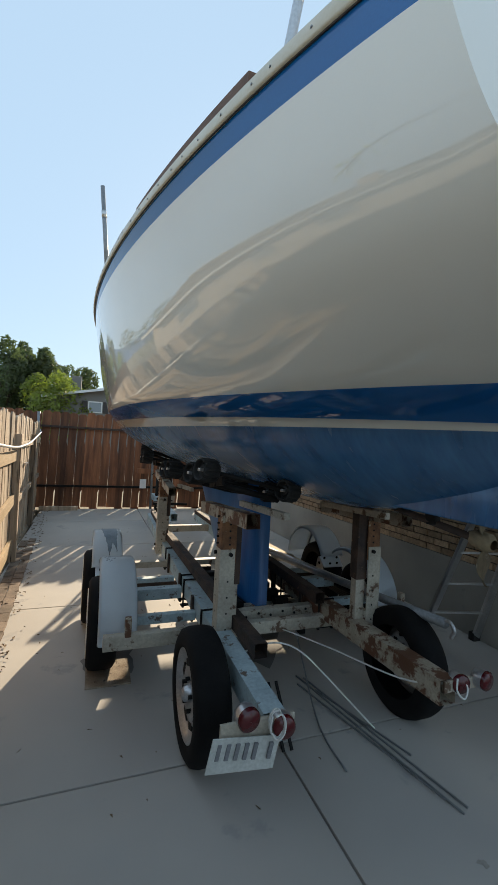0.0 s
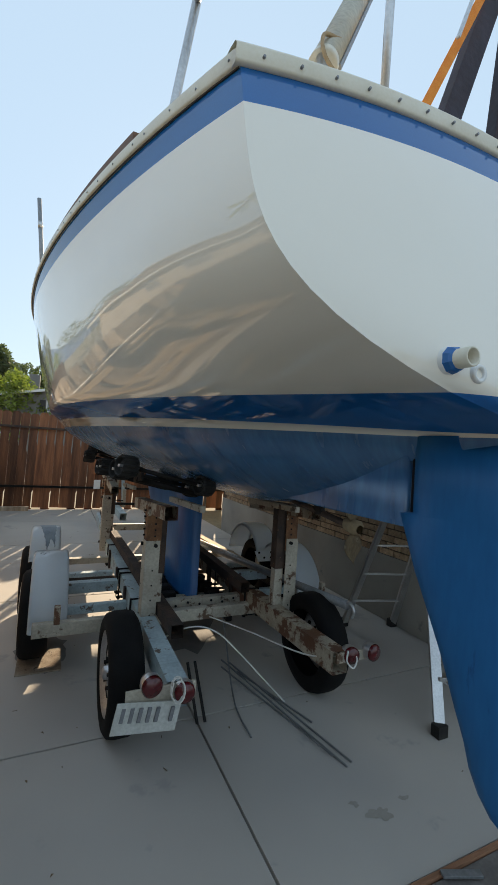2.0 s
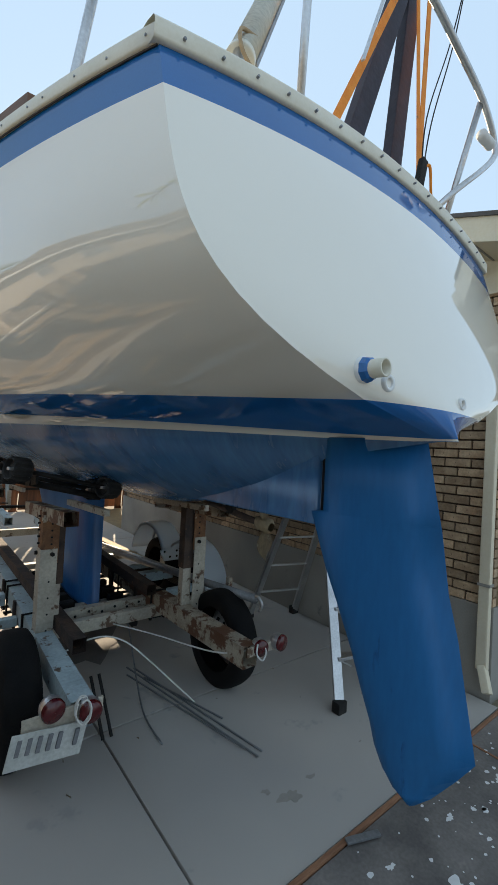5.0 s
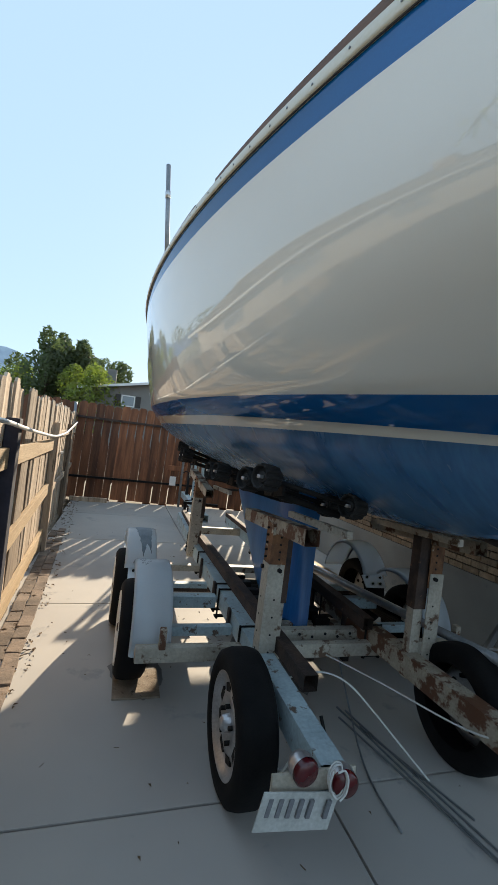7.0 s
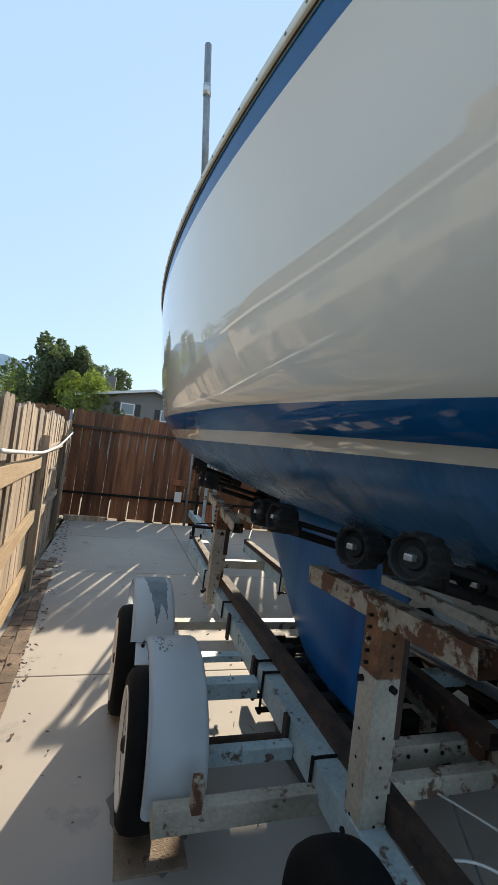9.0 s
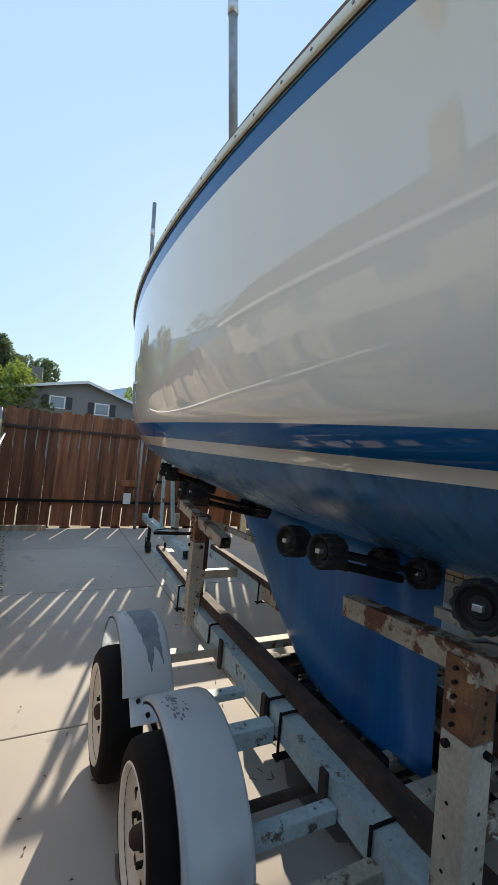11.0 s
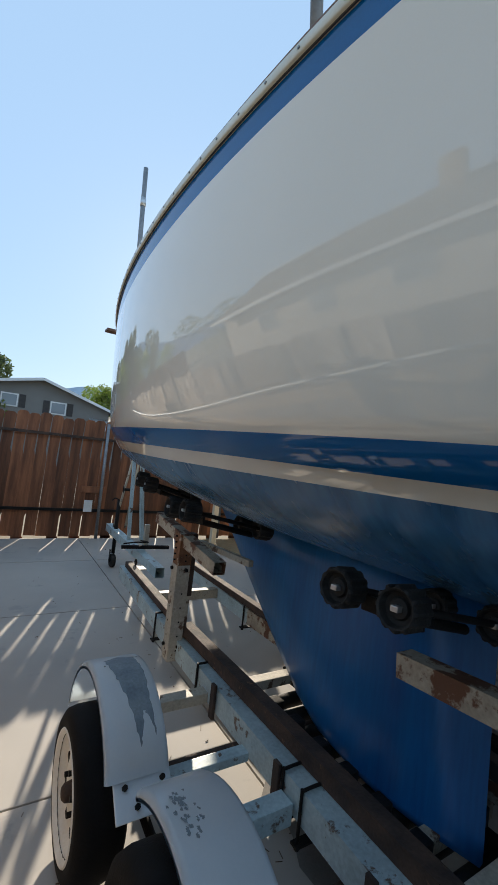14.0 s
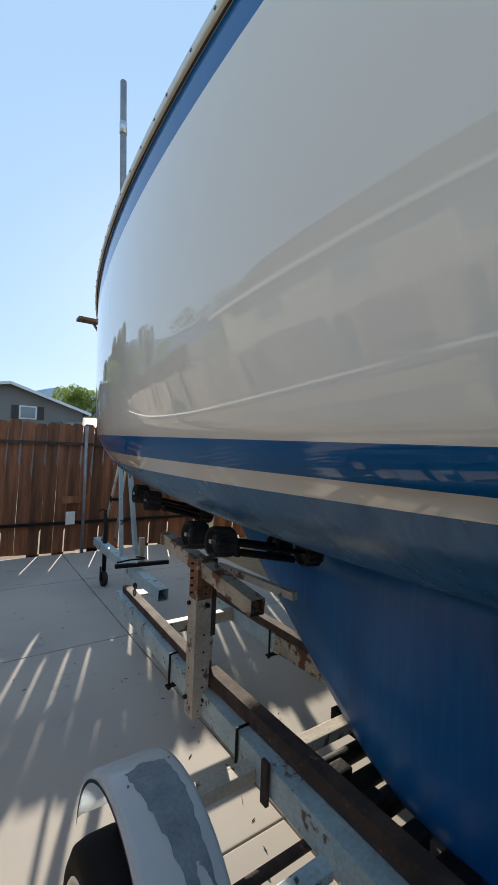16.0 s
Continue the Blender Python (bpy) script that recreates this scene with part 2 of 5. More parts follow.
def thing(name, at, label="", category="", group="", kind=""):
    e = new(name)
    e.empty_display_size = 0.2
    e.location = at
    ORIGIN[e] = Vector(at)
    return tagged(e, label, category, group, kind)


def part(name, bm, material, parent, label="", smooth=False):
    """Links a bmesh, given in world places, as one mesh under a thing or a part."""
    me = bpy.data.meshes.new(name)
    o = ORIGIN[parent]
    bmesh.ops.translate(bm, verts=bm.verts, vec=-o)
    if smooth:
        for fc in bm.faces:
            fc.smooth = True
    bm.to_mesh(me)
    bm.free()
    for mt in material if isinstance(material, (list, tuple)) else (material,):
        me.materials.append(mt)
    ob = new(name, me)
    ob.parent = parent
    ORIGIN[ob] = o
    return tagged(ob, label)


def solo(name, bm, material, at, label, category, group="", kind="", smooth=False):
    """A thing that is one mesh."""
    me = bpy.data.meshes.new(name)
    o = Vector(at)
    bmesh.ops.translate(bm, verts=bm.verts, vec=-o)
    if smooth:
        for fc in bm.faces:
            fc.smooth = True
    bm.to_mesh(me)
    bm.free()
    for mt in material if isinstance(material, (list, tuple)) else (material,):
        me.materials.append(mt)
    ob = new(name, me)
    ob.location = o
    ORIGIN[ob] = o
    return tagged(ob, label, category, group, kind)


def box(lo, hi, bevel=0.0, bm=None, m=None):
    """A box between two corners, turned by m about its middle."""
    bm = bm or bmesh.new()
    lo, hi = Vector(lo), Vector(hi)
    mid, size = (lo + hi) / 2, hi - lo
    mat = Matrix.Translation(mid) @ (m or Matrix()) @ Matrix.Diagonal((*size, 1))
    vs = bmesh.ops.create_cube(bm, size=1, matrix=mat)["verts"]
    if bevel:
        es = list({e for v in vs for e in v.link_edges})
        bmesh.ops.bevel(bm, geom=es, offset=bevel, segments=2, profile=0.7, affect="EDGES")
    return bm


def beam(p, q, w, h, bevel=0.004, bm=None, up=(0, 0, 1), hollow=0.0):
    """A rectangular bar from p to q: w across, h along up."""
    bm = bm or bmesh.new()
    p, q = Vector(p), Vector(q)
    d = (q - p)
    ln = d.length
    d.normalize()
    side = d.cross(Vector(up)).normalized()
    u = side.cross(d)
    m = Matrix((side, d, u)).transposed().to_4x4()
    m.translation = (p + q) / 2
    vs = bmesh.ops.create_cube(bm, size=1, matrix=m @ Matrix.Diagonal((w, ln, h, 1)))["verts"]
    if hollow:
        fs = [f for f in {f for v in vs for f in v.link_faces} if abs(f.normal.dot(d)) > 0.9]
        r = bmesh.ops.inset_region(bm, faces=fs, thickness=hollow)
        for f in fs:
            n = f.normal.copy()
            bmesh.ops.translate(bm, verts=f.verts, vec=-n * min(0.25, ln * 0.4))
    elif bevel:
        es = list({e for v in vs for e in v.link_edges})
        bmesh.ops.bevel(bm, geom=es, offset=bevel, segments=2, profile=0.7, affect="EDGES")
    return bm


def rod(p, q, r, n=12, bm=None, r2=None, caps=True):
    bm = bm or bmesh.new()
    p, q = Vector(p), Vector(q)
    d = q - p
    m = Matrix.Translation((p + q) / 2) @ d.to_track_quat("Z", "Y").to_matrix().to_4x4()
    bmesh.ops.create_cone(bm, cap_ends=caps, segments=n, radius1=r, radius2=r if r2 is None else r2, depth=d.length, matrix=m)
    return bm


def hose(points, r, n=8, bm=None):
    """A round tube along a smooth line through points."""
    bm = bm or bmesh.new()
    pts = [Vector(p) for p in points]
    if len(pts) > 2:
        fine = []
        ext = [pts[0] * 2 - pts[1]] + pts + [pts[-1] * 2 - pts[-2]]
        for i in range(1, len(ext) - 2):
            a, b, c, d = ext[i - 1:i + 3]
            for k in range(6):
                t = k / 6
                fine.append(0.5 * ((2 * b) + (c - a) * t + (2 * a - 5 * b + 4 * c - d) * t * t + (3 * b - a - 3 * c + d) * t ** 3))
        fine.append(pts[-1])
        pts = fine
    rings = []
    for i, p in enumerate(pts):
        d = (pts[min(i + 1, len(pts) - 1)] - pts[max(i - 1, 0)]).normalized()
        a = d.cross(Vector((0.13, 0.31, 0.94))).normalized()
        b = d.cross(a)
        rings.append([bm.verts.new(p + r * (math.cos(2 * math.pi * k / n) * a + math.sin(2 * math.pi * k / n) * b)) for k in range(n)])
    for r0, r1 in zip(rings, rings[1:]):
        for k in range(n):
            bm.faces.new((r0[k], r0[(k + 1) % n], r1[(k + 1) % n], r1[k]))
    bm.faces.new(rings[0][::-1])
    bm.faces.new(rings[-1])
    return bm


def lathe(profile, m, n=28, bm=None):
    """Turns (radius, height) rows about the local z axis of m."""
    bm = bm or bmesh.new()
    rings = []
    for r, z in profile:
        rings.append([bm.verts.new(m @ Vector((r * math.cos(2 * math.pi * k / n), r * math.sin(2 * math.pi * k / n), z))) for k in range(n)])
    for a, b in zip(rings, rings[1:]):
        for k in range(n):
            bm.faces.new((a[k], a[(k + 1) % n], b[(k + 1) % n], b[k]))
    return bm


def grid(fn, us, vs, bm=None, slot=None):
    bm = bm or bmesh.new()
    rows = [[bm.verts.new(fn(u, v)) for v in vs] for u in us]
    for i in range(len(us) - 1):
        for j in range(len(vs) - 1):
            f = bm.faces.new((rows[i][j], rows[i + 1][j], rows[i + 1][j + 1], rows[i][j + 1]))
            if slot:
                f.material_index = slot(i, j)
    return bm


def wall(name, lo, hi, material, label, category="wall"):
    return solo(name, box(lo, hi), material, (lo[0], lo[1], lo[2]), label, category, kind="structure")


# ---- setting: ground, slabs, fences, house ----
rng = random.Random(7)
ground = solo("ground", grid(lambda u, v: Vector((u, v, -0.03)), [-3000, -40, 40, 3000], [-3000, -40, 40, 3000]), GRASS, (0, 0, 0), "dry lawn and bare ground round the lot", "ground", kind="structure")
soil = solo("soil_strip", grid(lambda u, v: Vector((-1.75 + u * 0.85 - (v - 2) * 0.035, v, -0.012 + 0.02 * noise.noise(Vector((u * 7, v * 5, 0))))), [i / 8 for i in range(9)], [-6 + i * 0.25 for i in range(66)]), SOIL, (0, 0, 0), "strip of soil and dead leaves along the fence", "ground", kind="structure")
pavement = thing("pavement", (0, 0, 0), "pale concrete pad cut into slabs by joints", "pavement", kind="structure")
XS, YS = [-1.02, 0.99, 3.35], [-5.0, -2.6, -0.55, 1.8, 4.15, 6.6, 8.6, 10.15]
for i in range(2):
    for j in range(len(YS) - 1):
        x0, x1, y0, y1 = XS[i] + 0.006, XS[i + 1] - 0.006, YS[j] + 0.006, YS[j + 1] - 0.006
        if i == 1:
            if y1 < 0.5:
                continue
            y0 = max(y0, 0.535)
        if i == 0:
            x0 -= 0.03 * max(0, (y0 - 3)) * 0.6
        part("slab", box((x0, y0, -0.1), (x1, y1, 0.0), 0.006), CONCRETE, pavement)
part("joint_fill", box((-1.2, -5, -0.1), (3.34, 10.1, -0.03)), DARKSTEEL, pavement, "dark dirt in the slab joints")
driveway = thing("driveway", (1.0, -6, 0), "dark stained concrete driveway spattered with white paint", "driveway", kind="structure")
for k, (x0, x1) in enumerate(((1.0, 2.78), (2.79, 5.4), (5.41, 9.0))):
    part("slab", box((x0, -2.2, -0.1), (x1, 0.50, 0.0), 0.006), OLDCON, driveway)
# pale slabs behind the camera, out of view, added to bounce sunlight onto the transom
for x0, x1 in ((-1.0, 4.2), (4.21, 9.0)):
    for y0, y1 in ((-14.0, -9.9), (-9.89, -6.0), (-5.99, -2.21)):
        if x0 > 0 or y1 < -5:
            part("slab", box((x0, y0, -0.1), (x1, y1, 0.0), 0.006), CONCRETE, driveway)
part("slab", box((1.0, -4.99, -0.1), (4.2, -2.21, 0.0), 0.006), CONCRETE, driveway)
part("joint_board", beam((0.96, 0.517, -0.004), (9.0, 0.49, -0.004), 0.02, 0.03, 0.003), REDWOOD, driveway, "reddish wooden expansion board")
part("joint_board", beam((2.785, 0.47, -0.004), (2.785, -5.0, -0.004), 0.012, 0.02, 0.002), REDWOOD, driveway)


def splat(x, y, s, seed):
    r = random.Random(seed)
    bm = bmesh.new()
    n = 36
    c = bm.verts.new((x, y, 0.003))
    f = [r.uniform(0, 6.28) for _ in range(3)]
    ring = []
    for k in range(n):
        a = 6.2832 * k / n
        q = s * (0.75 + 0.22 * math.sin(2 * a + f[0]) + 0.16 * math.sin(3 * a + f[1]) + 0.12 * math.sin(7 * a + f[2]) + r.uniform(-0.06, 0.06))
        ring.append(bm.verts.new((x + q * math.cos(a), y + 0.7 * q * math.sin(a), 0.0015)))
    for k in range(n):
        bm.faces.new((c, ring[k], ring[(k + 1) % n]))
    return bm


for k, (x, y, s) in enumerate(((1.85, 0.12, 0.06), (2.15, 0.3, 0.03), (2.62, 0.25, 0.05), (2.3, 0.02, 0.03), (3.0, 0.3, 0.03), (3.3, 0.2, 0.035), (2.0, -0.15, 0.03), (1.7, 0.33, 0.025))):
    solo("paint_splatter", splat(x, y, s, k), WHITE, (x, y, 0), "white paint splatter dried on the dark driveway", "paint stain", "paint splatters")
specks = bmesh.new()
for k in range(260):
    x, y, s = rng.uniform(1.05, 5.2) if k % 2 else rng.gauss(2.45, 0.45), rng.uniform(-2.0, 0.45) if k % 2 else min(rng.gauss(0.12, 0.2), 0.45), 0.004 + 0.016 * rng.random() ** 2
    v = [specks.verts.new((x + s * rng.uniform(0.6, 1.4) * math.cos(1.05 * j), y + s * rng.uniform(0.5, 1.2) * math.sin(1.05 * j), 0.002)) for j in range(6)]
    specks.faces.new(v)
solo("paint_specks", specks, WHITE, (2, 0, 0), "small white paint specks dried on the driveway", "paint stain", kind="stuff")
for k, (x, y, s) in enumerate(((1.6, 0.83, 0.07), (1.78, 0.86, 0.03), (1.52, 0.92, 0.03))):
    solo("chalk_mark", splat(x, y, s, k + 40), FOUND, (x, y, 0), "pale dusty scuff mark on the concrete", "scuff mark", "scuff marks")


def dog_ear(w, h, t):
    """A fence board with clipped upper corners, standing on its lower edge."""
    bm = bmesh.new()
    c = w * 0.22
    out = [(-w / 2, 0), (w / 2, 0), (w / 2, h - c), (w / 2 - c, h), (-w / 2 + c, h), (-w / 2, h - c)]
    a = [bm.verts.new((x, -t / 2, z)) for x, z in out]
    b = [bm.verts.new((x, t / 2, z)) for x, z in out]
    bm.faces.new(a)
    bm.faces.new(b[::-1])
    for i in range(6):
        j = (i + 1) % 6
        bm.faces.new((a[j], a[i], b[i], b[j]))
    return bm


def board_meshes(name, material, w, h, t, count):
    out = []
    for k in range(count):
        me = bpy.data.meshes.new(name)
        bm = dog_ear(w * (0.97 + 0.04 * rng.random()), h * (0.99 + 0.02 * rng.random()), t)
        bm.to_mesh(me)
        bm.free()
        me.materials.append(material)
        out.append(me)
    return out


def board(me, parent, m):
    ob = new("board", me)
    ob.parent = parent
    ob.matrix_basis = Matrix.Translation(-ORIGIN[parent]) @ m
    return ob


def slit_board(w, h, t, cuts):
    """A clipped fence board that touches its neighbours but for slits of (from, to, width) along its right edge."""
    bm = bmesh.new()
    c = w * 0.22
    edge = [(w / 2, 0)]
    for z0, z1, g in cuts:
        edge += [(w / 2, z0), (w / 2 - g, z0 + 0.12), (w / 2 - g, z1 - 0.05), (w / 2, z1)]
    edge = [p for p in edge if p[1] < h - c] + [(w / 2, h - c), (w / 2 - c, h)]
    rows = [((-w / 2, z) if z < h - c + 0.001 else (-w / 2 + c, z), (x, z)) for x, z in edge]
    front = [[bm.verts.new((x, -t / 2, z)) for x, z in r] for r in rows]
    back = [[bm.verts.new((x, t / 2, z)) for x, z in r] for r in rows]
    for k in range(len(rows) - 1):
        (a, b), (d, e), (f, g), (i, j) = front[k], front[k + 1], back[k], back[k + 1]
        bm.faces.new((a, b, e, d))
        bm.faces.new((f, i, j, g))
        bm.faces.new((b, g, j, e))
        bm.faces.new((a, d, i, f))
    bm.faces.new((front[-1][0], front[-1][1], back[-1][1], back[-1][0]))
    return bm


BACK_Y, BACK_H = 10.2, 2.24
back_fence = thing("fence", (-1.25, BACK_Y, 0), "brown stained cedar board fence with clipped tops", "fence", kind="structure")
meshes = []
for k in range(9):
    cuts = [(rng.uniform(1.22, 1.5) if k != 4 else 0.62, 2.6, 0.023 + 0.008 * rng.random())]
    if k % 3 == 1:
        cuts.insert(0, (-0.2, 0.42, 0.022))
    me = bpy.data.meshes.new("board")
    bm = slit_board(0.188, (BACK_H - 0.04) * (0.99 + 0.02 * rng.random()), 0.015, cuts if k != 6 else [])
    bm.to_mesh(me)
    bm.free()
    me.materials.append(FENCE)
    meshes.append(me)
for k in range(-14, 44):
    x = -1.16 + k * 0.19
    lean = rng.uniform(-0.12, 0.12) + 1.4
    board(meshes[(k * 7 + k // 5) % 9], back_fence, pose(x + rng.uniform(-0.002, 0.002), BACK_Y + (0.002 if k % 2 else -0.002), 0.03 + rng.uniform(-0.012, 0.012), 0, lean, rng.uniform(-1, 1)))
for z in (0.53, 1.89):
    part("fence_rail", beam((-1.28, BACK_Y - 0.045, z), (7.2, BACK_Y - 0.045, z - 0.02), 0.045, 0.05), RUST if z > 1 else DARKSTEEL, back_fence, "dark horizontal rail")
for x in (-1.27, 1.3, 3.9, 6.5):
    part("fence_post", rod((x, BACK_Y - 0.1, 0), (x, BACK_Y - 0.1, 2.2), 0.03), STEELPIPE, back_fence, "grey steel pipe post", smooth=True)
part("patch_board", box((0.95, BACK_Y - 0.075, 0.86), (1.4, BACK_Y - 0.02, 0.98), 0.004), FENCE, back_fence)
solo("sign_paper", box((1.02, BACK_Y - 0.082, 0.5), (1.17, BACK_Y - 0.076, 0.72)), WHITE, (1.02, BACK_Y - 0.08, 0.5), "blank white sheet tacked to the back fence", "notice")
solo("ground_board", box((-1.15, BACK_Y - 0.3, 0.0), (-0.35, BACK_Y - 0.18, 0.09), 0.006), OLDWOOD, (-1.15, BACK_Y - 0.3, 0), "old grey board lying along the fence foot", "board")


def side_x(y):
    return -0.78 - 0.045 * y


left_fence = thing("fence", (-0.9, 3.0, 0), "weathered cedar fence seen from its rail side", "fence", kind="structure")
meshes = board_meshes("board", OLDWOOD, 0.142, 1.92, 0.018, 6)
y = -2.2
k = 0
while y < BACK_Y - 0.1:
    z = 0.02 + rng.uniform(-0.02, 0.02) + (0.02 if y > 6 else 0)
    board(meshes[k % 6], left_fence, pose(side_x(y) - 0.02 + rng.uniform(-0.006, 0.006), y, z, rng.uniform(-0.8, 0.8), 0, 92.6 + rng.uniform(-2, 2)))
    y += 0.149
    k += 1
for z0, z1, y0, y1, h in ((1.43, 1.4, -2.2, 5.75, 0.14), (0.55, 0.83, -2.2, 5.75, 0.13), (0.14, 0.24, -2.2, 5.75, 0.15), (1.52, 1.55, 6.1, 10.1, 0.085), (0.75, 0.78, 6.1, 10.1, 0.085)):
    part("fence_rail", beam((side_x(y0) + 0.012, y0, z0), (side_x(y1) + 0.012, y1, z1), 0.04, h), NEWWOOD if y0 < 0 else OLDWOOD, left_fence, "lighter two-by-four rail")
for y in (0.2, 3.05, 5.85, 8.3):
    part("fence_post", box((side_x(y) - 0.01, y - 0.045, 0), (side_x(y) + 0.075, y + 0.045, 1.68), 0.006), OLDWOOD if y > 3.5 else DARKPOST, left_fence, "square wooden post")
part("gate_latch", box((side_x(7.2) + 0.01, 7.0, 1.2), (side_x(7.2) + 0.045, 7.25, 1.23), 0.004), SILVER, left_fence, "steel gate latch")
part("gate_hinge", box((side_x(6.2) + 0.005, 6.0, 1.22), (side_x(6.2) + 0.03, 6.3, 1.26), 0.004), SILVER, left_fence)
solo("white_hose", hose([(side_x(y) + 0.09, y, z) for y, z in ((-2.0, 1.8), (0.0, 1.74), (2.27, 1.665), (3.0, 1.625), (3.8, 1.58), (5.1, 1.525), (6.1, 1.53), (7.0, 1.56), (8.3, 1.66), (9.3, 1.74))], 0.014), WHITEWIRE, (-1, 3, 1.5), "white hose hung along the side fence", "hose", smooth=True)

# two irregular darker patches laid just above the slabs under the trailer
DARKPATCH = surface("darker_concrete", (0.13, 0.122, 0.115), (0.24, 0.225, 0.21), scale=3.0, fine=120, rough=0.8, bump=0.05, depth=0.002, fine_mix=0.2)
for k, (x, y, sx, sy) in enumerate(((1.25, 3.3, 0.36, 0.7), (0.1, 2.95, 0.2, 0.35))):
    st = random.Random(70 + k)
    bm = bmesh.new()
    ring = [bm.verts.new((x + sx * (0.8 + 0.3 * st.random()) * math.cos(j * 0.19635), y + sy * (0.8 + 0.3 * st.random()) * math.sin(j * 0.19635), 0.004)) for j in range(32)]
    bm.faces.new(ring)
    solo("dark_patch", bm, DARKPATCH, (x, y, 0), "irregular darker patch on the concrete under the trailer", "oil stain", "grease stains")
# the house along the other side
HX, HY = 3.37, 0.6
FZ, TZ = 0.66, 3.06
HE = 7.5
house = thing("house_wall", (HX, HY, 0), "brick and cream siding house on a concrete footing", "house", kind="structure")
part("foundation", box((HX, HY, -0.1), (HX + 0.3, HE, FZ), 0.008), FOUND, house, "bare concrete foundation wall")
part("foundation", box((HX + 0.3, HY, -0.1), (11.0, HY + 0.25, FZ)), FOUND, house)
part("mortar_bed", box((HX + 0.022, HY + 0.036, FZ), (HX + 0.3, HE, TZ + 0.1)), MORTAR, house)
part("end_wall", box((HX + 0.3, HE - 0.25, -0.1), (11.0, HE, TZ)), TRIM, house)
part("sheathing", box((HX + 0.3, HY + 0.03, FZ), (11.0, HY + 0.25, TZ)), TRIM, house)
part("corner_trim", box((HX + 0.085, HY - 0.02, FZ - 0.01), (HX + 0.125, HY + 0.035, TZ), 0.003), NEWWOOD, house)
for k in range(12):
    z = FZ + k * 0.2
    bm = bmesh.new()
    v = [bm.verts.new(p) for p in ((HX + 0.12, HY + 0.025, z + 0.2), (HX + 0.12, HY - 0.008, z + 0.012), (HX + 0.12, HY - 0.005, z), (HX + 0.12, HY + 0.025, z))]
    w = [bm.verts.new(vv.co + Vector((7.4, 0, 0))) for vv in v]
    for a in range(3):
        bm.faces.new((v[a], v[a + 1], w[a + 1], w[a]))
    part("siding_board", bm, SIDING, house)
# roof: ridge runs along x, a gable stands over the brick side
EZ, OV = 3.0, 0.38
EY = HY - 0.6
# the rear slope runs on unseen past the wall end to block low sun
RY = 5.0
RZ = EZ + 0.33 * (RY - EY)
roof = thing("house_roof", (HX, HY, 3.0), "dark shingle roof with cream fascia and soffit", "roof", kind="structure")


def roof_sheet(zoff, x0, x1):
    bm = bmesh.new()
    for y0, z0, y1, z1 in ((EY, EZ, RY, RZ), (RY, RZ, 2 * RY - EY, EZ)):
        lo = [Vector((x0, y0, z0 + zoff)), Vector((x1, y0, z0 + zoff)), Vector((x1, y1, z1 + zoff)), Vector((x0, y1, z1 + zoff))]
        t = Vector((0, 0, 0.03))
        a = [bm.verts.new(p) for p in lo]
        b = [bm.verts.new(p + t) for p in lo]
        bm.faces.new(a[::-1])
        bm.faces.new(b)
        for i in range(4):
            bm.faces.new((a[i], a[(i + 1) % 4], b[(i + 1) % 4], b[i]))
    return bm


part("shingles", roof_sheet(0.17, HX - OV - 0.03, 11.3), SHINGLE, roof)
part("soffit", roof_sheet(0.0, HX - OV + 0.01, 11.2), TRIM, roof)
for y0, y1, z0, z1 in ((EY - 0.02, RY, EZ, RZ), (2 * RY - EY, RY, EZ, RZ)):
    part("fascia", beam((HX - OV, y0, z0 + 0.08), (HX - OV, y1, z1 + 0.08), 0.03, 0.17), TRIM, roof)
part("fascia", box((HX - OV, EY - 0.03, EZ - 0.02), (11.2, EY, EZ + 0.16)), TRIM, roof)
part("gutter", box((HX - OV + 0.02, EY - 0.13, EZ + 0.03), (11.2, EY - 0.03, EZ + 0.14), 0.012), TRIM, roof)
part("eave_soffit", box((HX - 0.06, EY, EZ - 0.02), (11.2, HY + 0.02, EZ + 0.01)), TRIM, roof)
for k in range(12):
    part("soffit_seam", box((HX - OV + 0.03, EY + 0.1 + k * 0.2, EZ + 0.33 * (0.1 + k * 0.2) - 0.006), (HX, EY + 0.112 + k * 0.2, EZ + 0.33 * (0.1 + k * 0.2) + 0.004)), FOUND, roof)
part("frieze_board", box((HX - 0.022, HY + 0.021, EZ - 0.03), (HX + 0.02, HE, EZ + 0.12)), TRIM, roof)
part("frieze_board", box((HX + 0.13, HY - 0.022, EZ - 0.14), (11.0, HY + 0.02, EZ - 0.022)), TRIM, roof)
part("gable_infill", box((HX + 0.02, HY + 0.03, EZ), (HX + 0.06, 4.0, EZ + 0.6)), SIDING, roof)
bm = bmesh.new()
v = [bm.verts.new(p) for p in ((HX + 0.03, HY, TZ), (HX + 0.03, 9.7, TZ), (HX + 0.03, RY, RZ))]
bm.faces.new(v)
part("gable", bm, SIDING, roof)
# unseen post and beam, added to carry the sun-blocking roof end
part("added_roof_post", box((HX + 0.04, 9.4, -0.03), (HX + 0.14, 9.5, TZ - 0.2), 0.005), TRIM, roof)
part("added_roof_beam", box((HX + 0.02, HE + 0.002, TZ - 0.2), (HX + 0.12, 9.6, TZ - 0.002), 0.005), TRIM, roof)
spout = thing("downspout", (HX, HY - 0.08, 0.1), "cream metal downspout with an angled elbow at the corner", "downspout", kind="structure")
PX, PY = HX - 0.045, HY + 0.045
part("pipe", beam((PX, PY, 0.22), (PX, PY, 2.42), 0.055, 0.075, 0.012, up=(0, 1, 0)), TRIM, spout)
part("elbow", beam((PX, PY, 2.38), (PX + 0.12, PY - 0.08, 2.55), 0.075, 0.055, 0.012, up=(0, 1, 0)), TRIM, spout)
